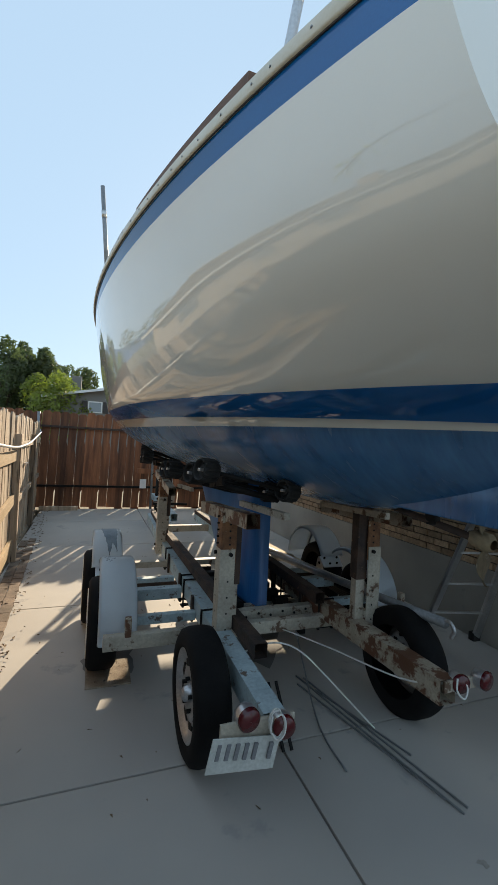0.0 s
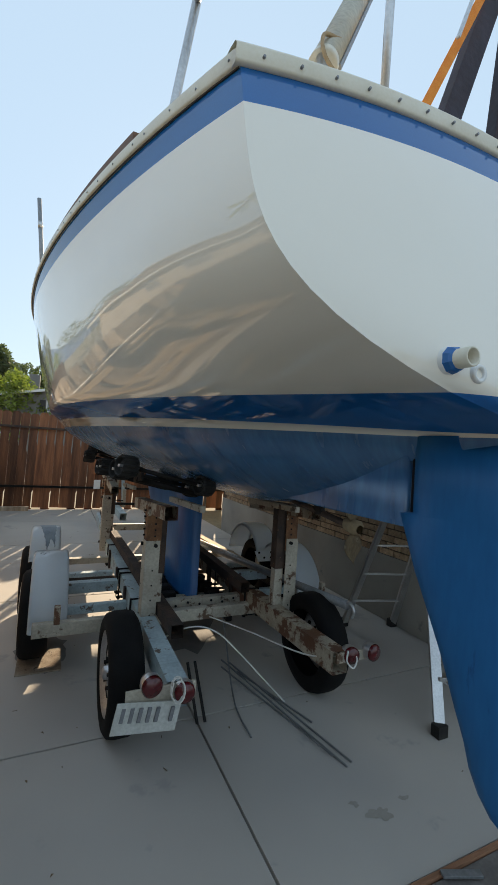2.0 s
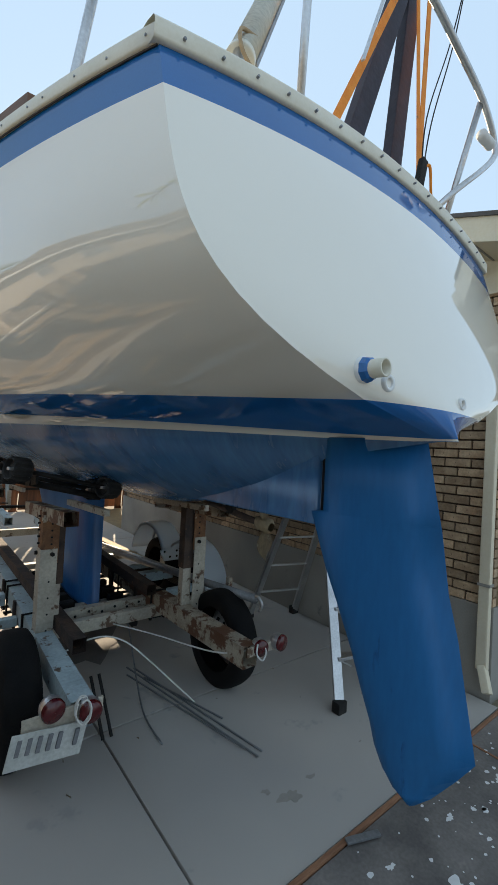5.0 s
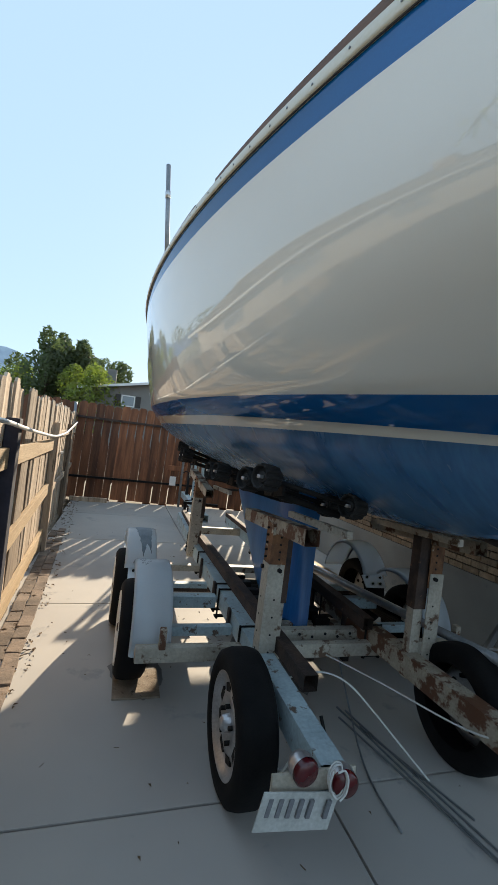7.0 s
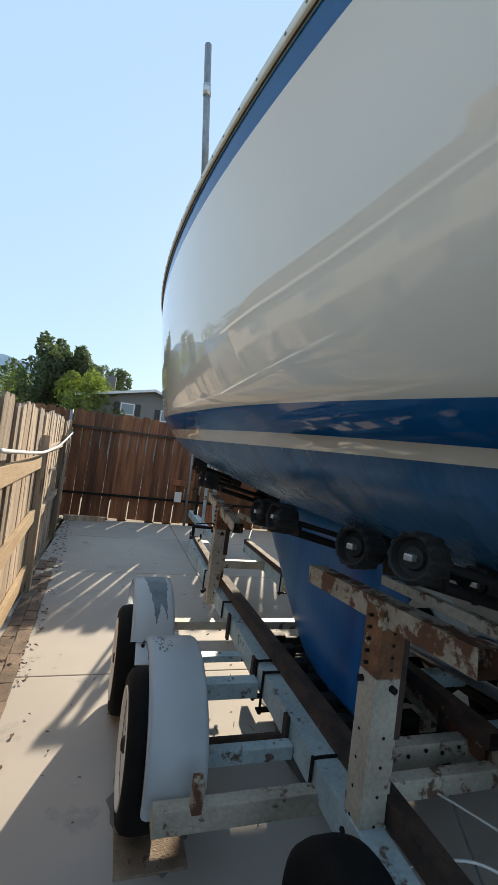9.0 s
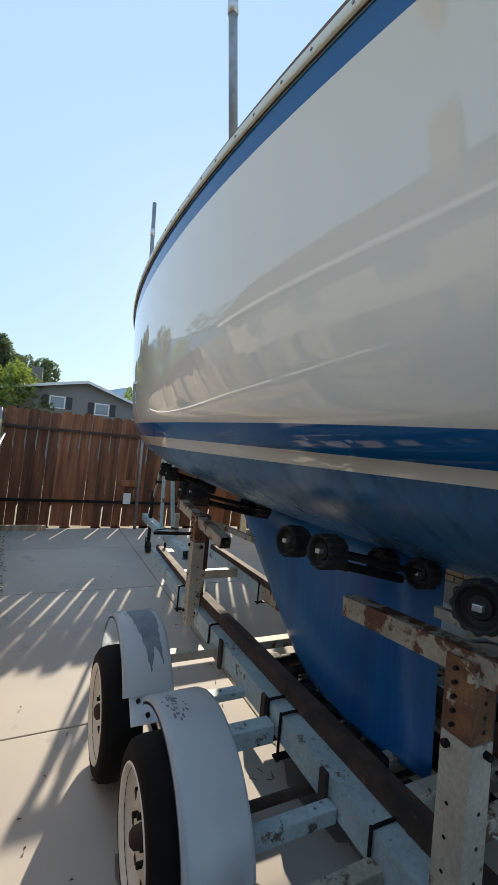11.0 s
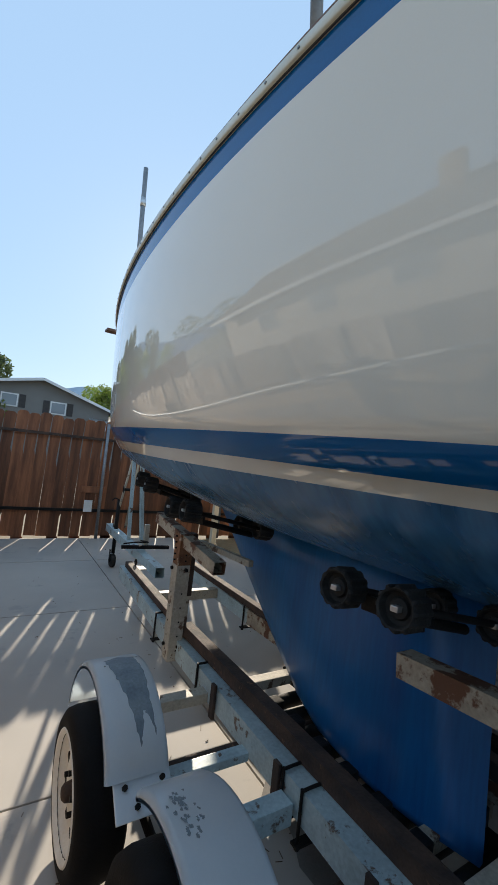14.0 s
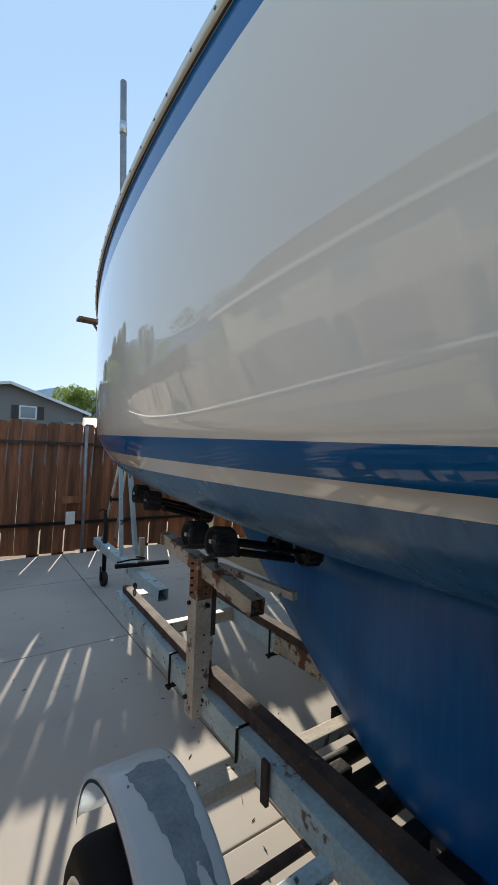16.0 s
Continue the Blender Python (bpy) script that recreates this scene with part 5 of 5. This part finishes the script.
# ---- loose things on the ground ----
for k, (p, q) in enumerate((((1.40, 2.40, 0.008), (1.635, 1.12, 0.008)), ((1.44, 2.36, 0.008), (1.68, 1.14, 0.008)), ((1.45, 2.2, 0.008), (1.66, 1.5, 0.008)), ((1.36, 2.3, 0.008), (1.60, 1.2, 0.02)))):
    solo("metal_rod", beam(p, q, 0.01, 0.008, 0.002), STEELPIPE, p, "thin grey metal strip lying on the concrete", "metal strip", "metal strips under the trailer")
for x in (0.97, 1.02):
    solo("steel_bar", beam((x, 1.95, 0.27), (x + 0.01, 1.72, 0.01), 0.016, 0.012, 0.002), DARKSTEEL, (x, 1.72, 0), "dark steel bar leaning against the trailer", "steel bar", "steel bars")
solo("clip", beam((1.62, 0.50, 0.02), (1.78, 0.44, 0.018), 0.03, 0.012, 0.003), STEELPIPE, (1.62, 0.5, 0), "grey metal clip lying on the joint board", "clip")
solo("wood_block", box((-0.06, 2.62, 0.0), (0.24, 2.95, 0.012), 0.003), OLDWOOD, (0, 2.7, 0), "thin plywood scrap under the trailer tyre", "wood block")
ladder = thing("stepladder", (2.8, 1.9, 0), "open aluminium stepladder with black rubber feet", "stepladder")
FA, FB, TA, TB = (2.35, 1.13, 0.0), (2.93, 0.98, 0.0), (2.82, 1.85, 1.95), (3.12, 1.78, 1.95)
RA, RB = (2.81, 2.67, 0.0), (3.30, 2.52, 0.0)
for p, q, nm in ((FA, TA, "front_rail"), (FB, TB, "front_rail"), (RA, TA, "rear_rail"), (RB, TB, "rear_rail")):
    r = part(nm, beam(Vector(p) + Vector((0, 0, 0.01)), q, 0.065, 0.03, 0.004), ALU, ladder)
    part("rubber_foot", box(Vector(p) + Vector((-0.04, -0.028, 0)), Vector(p) + Vector((0.04, 0.035, 0.075)), 0.006), RUBBER, r, "black rubber foot")
for k in range(1, 7):
    t = k / 6.6
    a, b = Vector(FA).lerp(Vector(TA), t), Vector(FB).lerp(Vector(TB), t)
    part("step", beam(a, b, 0.075, 0.022, 0.004), ALU, ladder)
    c, d = Vector(RA).lerp(Vector(TA), t), Vector(RB).lerp(Vector(TB), t)
    part("brace", beam(c, d, 0.03, 0.016, 0.003), ALU, ladder)
    part("gusset", beam(a, a + (b - a) * 0.25 + Vector((0, 0, -0.08)), 0.02, 0.01, 0.002), ALU, ladder)
part("top_cap", box((2.78, 1.70, 1.94), (3.16, 1.93, 1.99), 0.01), ALU, ladder)
OLDHOSE = surface("dusty_brown_hose", (0.2, 0.165, 0.12), (0.13, 0.105, 0.08), scale=9, fine=60, rough=0.7, bump=0.1)
loops = [(3.78 + (0.2 - 0.018 * j / 8) * math.cos(j * 0.785), 0.552 + 0.033 * math.sin(j * 0.785), 0.02 + 0.03 * (1 + math.sin(j * 0.785)) + 0.002 * j) for j in range(26)]
solo("garden_hose", hose([(4.3, 0.54, 0.012), (4.1, 0.535, 0.014)] + loops, 0.009), OLDHOSE, (3.78, 0.55, 0), "dusty brown garden hose coiled against the footing", "hose", smooth=True)
# brick edging and litter along the side fence
EDGE = bpy.data.meshes.new("edging_brick")
bm = box((-0.05, -0.1, -0.03), (0.05, 0.1, 0.03), 0.006)
bm.to_mesh(EDGE)
bm.free()
PAVER = surface("old_paver", (0.26, 0.19, 0.14), (0.17, 0.13, 0.1), scale=9, fine=60, rough=0.95, bump=0.4, rand=0.3)
EDGE.materials.append(PAVER)
edging = thing("edging", (-0.95, 4.5, 0), "row of old brick pavers along the fence foot", "edging", kind="structure")
for row in (0, 1):
    for k in range(24):
        y = 2.2 + k * 0.205 + row * 0.1
        if y > 6.4 and (k * 7) % 3 == 0:
            continue
        ob = new("paver", EDGE)
        ob.parent = edging
        ob.matrix_basis = Matrix.Translation(-ORIGIN[edging]) @ pose(side_x(y) + 0.075 + row * 0.105, y, -0.012 + rng.uniform(-0.008, 0.006), rng.uniform(-2, 2), rng.uniform(-2, 2), 2.6 + rng.uniform(-4, 4))
DRYLEAF = surface("dry_leaf", (0.16, 0.1, 0.05), (0.09, 0.055, 0.03), scale=20, fine=90, rough=0.9, bump=0.1)
bm = bmesh.new()
for k in range(420):
    if k < 330:
        y = rng.uniform(2.5, 10.0)
        x = side_x(y) + rng.uniform(0.03, 0.32)
    else:
        x, y = rng.uniform(-0.9, 2.9), rng.uniform(0.7, 9.8)
    s = rng.uniform(0.006, 0.02) if k < 330 else rng.uniform(0.004, 0.009)
    a = rng.uniform(0, 6.28)
    z = 0.006 + rng.uniform(0, 0.01)
    q = [Vector((x + s * math.cos(a + t) * (1.6 if i % 2 == 0 else 0.7), y + s * math.sin(a + t) * (1.6 if i % 2 == 0 else 0.7), z + (0.006 if i % 2 else 0))) for i, t in enumerate((0, 1.57, 3.14, 4.71))]
    bm.faces.new([bm.verts.new(p) for p in q])
solo("dry_leaves", bm, DRYLEAF, (0, 5, 0), "scattered dry leaves and grit on the concrete", "leaf litter", kind="stuff")

twigs = bmesh.new()
tw = random.Random(31)
for k in range(90):
    x, y, l, a = (tw.uniform(0.2, 0.95), tw.uniform(3.3, 5.0), tw.uniform(0.01, 0.05), tw.uniform(0, 3.14)) if k % 2 else (tw.uniform(-0.9, 1.6), tw.uniform(0.6, 8.5), tw.uniform(0.008, 0.03), tw.uniform(0, 3.14))
    rod((x, y, 0.003), (x + l * math.cos(a), y + l * math.sin(a), 0.004), tw.uniform(0.0012, 0.003), 5, twigs)
solo("twigs", twigs, DRYLEAF, (0.5, 4, 0), "dry twigs and scraps scattered on the concrete", "twigs", kind="stuff")

# ---- overhanging branch ----
branch = thing("tree", (-2.6, -0.4, 0), "small tree with a leafy branch hanging over the fence", "tree")
part("trunk", rod((-2.6, -0.4, 0), (-2.5, -0.3, 3.0), 0.035, 10, r2=0.015), BARK, branch, smooth=True)
part("limb", hose([(-2.5, -0.3, 2.95), (-1.8, 0.1, 3.25), (-1.1, 0.5, 3.11), (-0.69, 0.71, 2.8), (-0.535, 0.78, 2.595)], 0.008, 7), BARK, branch, smooth=True)
LEAFNEAR = surface("fresh_leaf_green", (0.075, 0.11, 0.02), (0.05, 0.08, 0.02), scale=12, fine=60, rough=0.5, bump=0.05)
leafy(LEAFNEAR, (0.22, 0.26, 0.035))
for k, (x, y, z, dx, dz) in enumerate(((-0.58, 0.87, 2.64, 0.11, -0.09), (-0.6, 0.86, 2.66, 0.045, -0.12), (-0.62, 0.85, 2.68, 0.0, -0.13), (-0.6, 0.86, 2.70, 0.09, -0.03), (-0.66, 0.83, 2.74, 0.05, -0.09), (-0.55, 0.88, 2.62, 0.05, -0.11), (-0.64, 0.84, 2.71, -0.03, -0.12), (-0.57, 0.87, 2.69, 0.12, -0.05), (-0.68, 0.82, 2.77, 0.11, -0.05), (-0.7, 0.8, 2.8, -0.06, -0.11), (-0.72, 0.8, 2.82, 0.1, -0.02), (-0.8, 0.74, 2.9, 0.03, -0.13), (-0.9, 0.68, 2.98, 0.08, -0.1), (-1.0, 0.6, 3.05, -0.02, -0.13))):
    x, y, z = x + 0.045, y - 0.09, z - 0.045
    d = Vector((dx, 0.02 * (k % 3 - 1), dz))
    sidev = d.cross(Vector((0.3, 1, 0.2))).normalized()
    bm = grid(lambda u, v: Vector((x, y, z)) + d * u + sidev * ((v - 0.5) * 0.038 * math.sin(math.pi * u ** 0.8)) + Vector((0, 0.012 * abs(v - 0.5), 0.02 * u * (1 - u))), [i / 8 for i in range(9)], [i / 4 for i in range(5)])
    part("leaf", bm, LEAFNEAR, branch, smooth=True)

BARE = surface("bare_grey_primer", (0.16, 0.19, 0.22), (0.24, 0.28, 0.3), scale=12, fine=90, rough=0.55, bump=0.1)


ZC = {2.93: 0.355, 3.74: 0.4}


def fender_patch(yc, x0, x1, outline):
    """A flake of bare metal that follows the fender's curve: outline rows of (across 0..1, degrees)."""
    bm = bmesh.new()
    r = random.Random(int(outline[0][0] * 1000))
    fine = []
    for (ta, aa), (tb, ab) in zip(outline, outline[1:] + outline[:1]):
        for k in range(6):
            f = k / 6
            fine.append((ta + (tb - ta) * f + r.uniform(-0.018, 0.018), aa + (ab - aa) * f + r.uniform(-0.8, 0.8)))
    outline = fine
    vs = [bm.verts.new((x0 + (x1 - x0) * t, yc - 0.4365 * math.cos(radians(a)), ZC[yc] + 0.4365 * math.sin(radians(a)))) for t, a in outline]
    bm.faces.new(vs)
    bmesh.ops.triangulate(bm, faces=bm.faces[:])
    bmesh.ops.subdivide_edges(bm, edges=bm.edges[:], cuts=2, use_grid_fill=True)
    for v in bm.verts:
        d = Vector((0, v.co.y - yc, v.co.z - ZC[yc]))
        d = d.normalized() * 0.4368
        v.co.y, v.co.z = yc + d.y, ZC[yc] + d.z
    return bm


part("bare_patch", fender_patch(3.74, -0.05, 0.20, [(0.26, 100), (0.55, 104), (0.8, 100), (0.84, 82), (0.8, 62), (0.82, 44), (0.74, 52), (0.66, 57), (0.6, 46), (0.54, 40), (0.48, 56), (0.38, 72), (0.3, 86)]), BARE, trailer, "patch of bare grey metal")
r = random.Random(5)
for k in range(40):
    yc = 2.93 if k % 4 else 3.74
    t, a = (r.gauss(0.28, 0.1), r.gauss(92, 8)) if yc < 3 else (r.uniform(0.1, 0.9), r.gauss(88, 9))
    q = 0.15 + 0.6 * r.random() ** 2
    xo = 0.0 if yc < 3 else -0.05
    part("paint_chip", fender_patch(yc, xo, xo + 0.25, [(min(max(t + q * r.uniform(0.01, 0.06) * math.cos(j), 0.1), 0.9), a + q * r.uniform(0.8, 4.5) * math.sin(j)) for j in (0, 1, 2, 3, 4, 5)]), BARE, trailer)

part("bow_eye", lathe([(0.02, -0.008), (0.028, 0.0), (0.02, 0.008), (0.012, 0.0), (0.02, -0.008)], Matrix.Translation((CX, hull_y(1, 1.96) + 0.02, 1.96)) @ pose(0, 0, 0, 0, 90), 16), ALU, boat, "steel bow eye", smooth=True)

# ---- distance ----
def leaf_crown(center, radii, count, size, seed):
    r = random.Random(seed)
    bm = bmesh.new()
    lobes = [Vector((r.gauss(0, 0.42), r.gauss(0, 0.42), r.uniform(-0.75, 0.85))) for _ in range(16)]
    for k in range(count):
        lb = r.choice(lobes)
        d = Vector((r.gauss(0, 1), r.gauss(0, 1), r.gauss(0, 1))).normalized() * (0.2 + 0.2 * r.random() ** 0.5) * (1.15 - 0.45 * max(lb.z, 0))
        p = lb * (1 - 0.25 * max(lb.z, 0)) + d
        p = Vector((center[0] + p.x * radii[0], center[1] + p.y * radii[1], center[2] + p.z * radii[2]))
        a = Vector((r.gauss(0, 1), r.gauss(0, 1), r.gauss(0, 1))).normalized()
        b = a.orthogonal().normalized()
        s = size * r.uniform(0.6, 1.3)
        vs = [bm.verts.new(p + q) for q in (a * s, b * s * 0.55, -a * s, -b * s * 0.55)]
        bm.faces.new(vs)
    return bm


def tree(x, y, h, w, seed, leaf, label, count=4600):
    t = thing("tree", (x, y, 0), label, "tree", "trees behind the fence")
    tr = part("trunk", rod((x, y, 0), (x + 0.1, y, h * 0.6), 0.02 * h, 10, r2=0.008 * h), BARK, t, smooth=True)
    r = random.Random(seed)
    for k in range(5):
        a = r.uniform(0, 6.28)
        z0 = h * r.uniform(0.3, 0.5)
        part("limb", rod((x + 0.05, y, z0), (x + math.cos(a) * w * 0.35, y + math.sin(a) * w * 0.35, z0 + h * 0.25), 0.009 * h, 7, r2=0.003 * h), BARK, t, smooth=True)
    part("crown", leaf_crown((x, y, h * 0.6), (w * 0.5, w * 0.5, h * 0.4), count, 0.02 * h, seed), leaf, t)


tree(-5.7, 32, 8.4, 3.7, 1, LEAFDARK, "dark green shade tree behind the fence")
tree(-4.4, 33, 8.6, 3.0, 2, LEAFDARK, "dark green shade tree behind the fence")
tree(-2.6, 30, 6.0, 4.2, 3, LEAF, "yellow-green broadleaf tree behind the fence")
tree(-2.4, 46, 9.2, 5.2, 4, LEAFDARK, "dark green shade tree behind the fence")
tree(-9.0, 36, 6.2, 4.4, 5, LEAF, "yellow-green broadleaf tree behind the fence")
tree(12.0, 62, 10.0, 7.0, 6, LEAF, "yellow-green broadleaf tree behind the fence")
tree(15.0, 60, 8.5, 5.0, 8, LEAFDARK, "dark green shade tree behind the fence")

far = thing("grey_house", (2.5, 34, 0), "grey gabled house with white windows and dark shutters", "house")
HYF = 30.0
bm = bmesh.new()
pts = [(-3.0, 0), (5.6, 0), (5.6, 3.8), (1.55, 5.15), (-3.0, 4.25)]
a = [bm.verts.new((x, HYF, z)) for x, z in pts]
b = [bm.verts.new((x, HYF + 9, z)) for x, z in pts]
bm.faces.new(a)
bm.faces.new(b[::-1])
for i in range(5):
    bm.faces.new((a[(i + 1) % 5], a[i], b[i], b[(i + 1) % 5]))
part("wall", bm, GREYHOUSE, far)
for p, q in (((-3.4, 4.2), (1.55, 5.2)), ((1.55, 5.2), (6.0, 3.7))):
    part("roof", beam((p[0], HYF + 4.2, p[1]), (q[0], HYF + 4.2, q[1]), 9.4, 0.12, 0.01), SHINGLE, far)
    part("fascia", beam((p[0], HYF - 0.52, p[1] - 0.03), (q[0], HYF - 0.52, q[1] - 0.03), 0.04, 0.16, 0.005), WHITE, far)
part("chimney", box((-1.75, HYF + 2, 4), (-1.1, HYF + 2.6, 6.0), 0.02), GREYHOUSE, far)
for x, z in ((-0.1, 3.75), (2.55, 3.6)):
    w = part("window", box((x - 0.46, HYF - 0.06, z - 0.42), (x + 0.46, HYF, z + 0.36), 0.01), WHITE, far, "white framed window")
    part("pane", box((x - 0.38, HYF - 0.075, z - 0.34), (x + 0.38, HYF - 0.062, z + 0.28)), PANE, w)
    for sx in (-1, 1):
        part("shutter", box((x + sx * 0.68 - 0.17, HYF - 0.05, z - 0.42), (x + sx * 0.68 + 0.17, HYF - 0.004, z + 0.36), 0.008), DARKTRIM, far, "dark louvred shutter")
shed = thing("shed_roof", (7, 27, 0), "pale corrugated metal roof of a shed", "shed")
part("wall", box((4.6, 27.5, 0), (10.5, 31, 2.4)), GREYHOUSE, shed)
bm = bmesh.new()
for k in range(60):
    x = 4.4 + k * 0.105
    box((x, 26.9, 0), (x + 0.05, 31.5, 0.03), bm=bm)
box((4.4, 26.9, -0.04), (10.7, 31.5, 0.0), bm=bm)
bmesh.ops.rotate(bm, verts=bm.verts, cent=(7, 26.9, 0), matrix=Matrix.Rotation(radians(14), 3, "X"))
bmesh.ops.translate(bm, verts=bm.verts, vec=(0, 0, 2.45))
part("roof", bm, METALROOF, shed)
# far ridge; its pale blue colour carries the air's haze
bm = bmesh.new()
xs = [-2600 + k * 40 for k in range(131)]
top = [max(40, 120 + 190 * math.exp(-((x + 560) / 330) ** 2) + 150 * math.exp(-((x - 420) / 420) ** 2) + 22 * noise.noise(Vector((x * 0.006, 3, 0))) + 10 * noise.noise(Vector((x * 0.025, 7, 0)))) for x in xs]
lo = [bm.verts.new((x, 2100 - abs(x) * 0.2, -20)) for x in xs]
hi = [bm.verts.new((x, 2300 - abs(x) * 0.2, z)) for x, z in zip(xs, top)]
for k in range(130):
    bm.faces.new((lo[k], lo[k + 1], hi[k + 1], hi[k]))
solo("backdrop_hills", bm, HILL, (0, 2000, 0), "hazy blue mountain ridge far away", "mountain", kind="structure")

# the neighbour's house and trees on the other side of the fence, which the hull mirrors
nb = thing("neighbour_house", (-11, 2, 0), "low cream neighbour house beyond the side fence", "house")
NX, NR, NY0, NY1 = -9.2, -12.6, -9.0, 15.8
part("wall", box((NX - 7.0, NY0 + 0.4, 0), (NX, NY1 - 0.4, 2.75)), TANWALL, nb)
for x0, z0, x1, z1 in ((NX + 0.55, 2.72, NR, 4.15), (NR, 4.15, 2 * NR - NX - 0.55, 2.72)):
    bm = grid(lambda u, v: Vector((x0 + (x1 - x0) * u, NY0 + (NY1 - NY0) * v, z0 + (z1 - z0) * u)), [k / 6 for k in range(7)], [k / 10 for k in range(11)])
    bmesh.ops.solidify(bm, geom=bm.faces[:], thickness=-0.1)
    part("roof", bm, PALESHINGLE, nb)
for y in (NY0 + 0.42, NY1 - 0.42):
    bm = bmesh.new()
    lo = [bm.verts.new(q) for q in ((NX, y - 0.06, 2.75), (2 * NR - NX, y - 0.06, 2.75), (NR, y - 0.06, 4.1))]
    hi = [bm.verts.new(v.co + Vector((0, 0.12, 0))) for v in lo]
    bm.faces.new(lo)
    bm.faces.new(hi[::-1])
    for k in range(3):
        bm.faces.new((lo[k], hi[k], hi[(k + 1) % 3], lo[(k + 1) % 3]))
    part("gable", bm, TANWALL, nb)
part("ridge_cap", beam((NR, NY0, 4.17), (NR, NY1, 4.17), 0.2, 0.05, 0.01), METALROOF, nb)
part("fascia", box((NX + 0.52, NY0, 2.62), (NX + 0.58, NY1, 2.79), 0.005), WHITE, nb, "white fascia board")
part("chimney", box((-12.1, 4.6, 3.6), (-11.5, 5.3, 4.75), 0.02), BRICK, nb, "brick chimney")
for y in (-3.0, 1.2, 5.6, 9.0, 12.5):
    w = part("window", box((NX, y - 0.6, 1.15), (NX + 0.06, y + 0.6, 2.2), 0.01), WHITE, nb, "white framed window")
    part("pane", box((NX + 0.061, y - 0.52, 1.23), (NX + 0.075, y + 0.52, 2.12)), PANE, w)
tree(-15, 23.5, 5.0, 6.5, 11, LEAFDARK, "dark green shade tree beyond the side fence", 1600)
tree(-15.5, 45.5, 9.4, 3.6, 12, LEAFDARK, "dark green shade tree beyond the side fence", 1600)
tree(-16, 38.5, 5.0, 5.0, 13, LEAF, "yellow-green broadleaf tree beyond the side fence", 1600)

# ---- bricks of the side wall ----
def brick_mesh(w):
    me = bpy.data.meshes.new("brick")
    bm = box((-0.03, -w / 2, -0.0295), (0.03, w / 2, 0.0295), 0.004)
    bm.to_mesh(me)
    bm.free()
    me.materials.append(BRICK)
    return me


BL, BH = 0.203, 0.0716
FULL, HALF = brick_mesh(BL - 0.013), brick_mesh(BL / 2 - 0.013)
NROW = 34
joined = bmesh.new()
count = 0
for r_ in range(NROW):
    z = FZ + (r_ + 0.5) * BH
    y = HY + (BL / 2 if r_ % 2 else 0)
    if r_ % 2:
        ob = new("brick", HALF)
        ob.parent = house
        ob.location = Vector((HX + 0.03, HY + BL / 4, z)) - ORIGIN[house]
    while y < HE - BL:
        c = Vector((HX + 0.03 + rng.uniform(-0.003, 0.003), y + BL / 2, z))
        if (y < 1.6 or (y < 4.5 and r_ < 5)) and count < 300:
            ob = new("brick", FULL)
            ob.parent = house
            ob.location = c - ORIGIN[house]
            count += 1
        else:
            box(c - Vector((0.03, BL / 2 - 0.0065, 0.0295)), c + Vector((0.03, BL / 2 - 0.0065, 0.0295)), bm=joined)
        y += BL
tagged(part("brick_rest", joined, BRICK, house, "rows of rough brown brick"), kind="stuff")
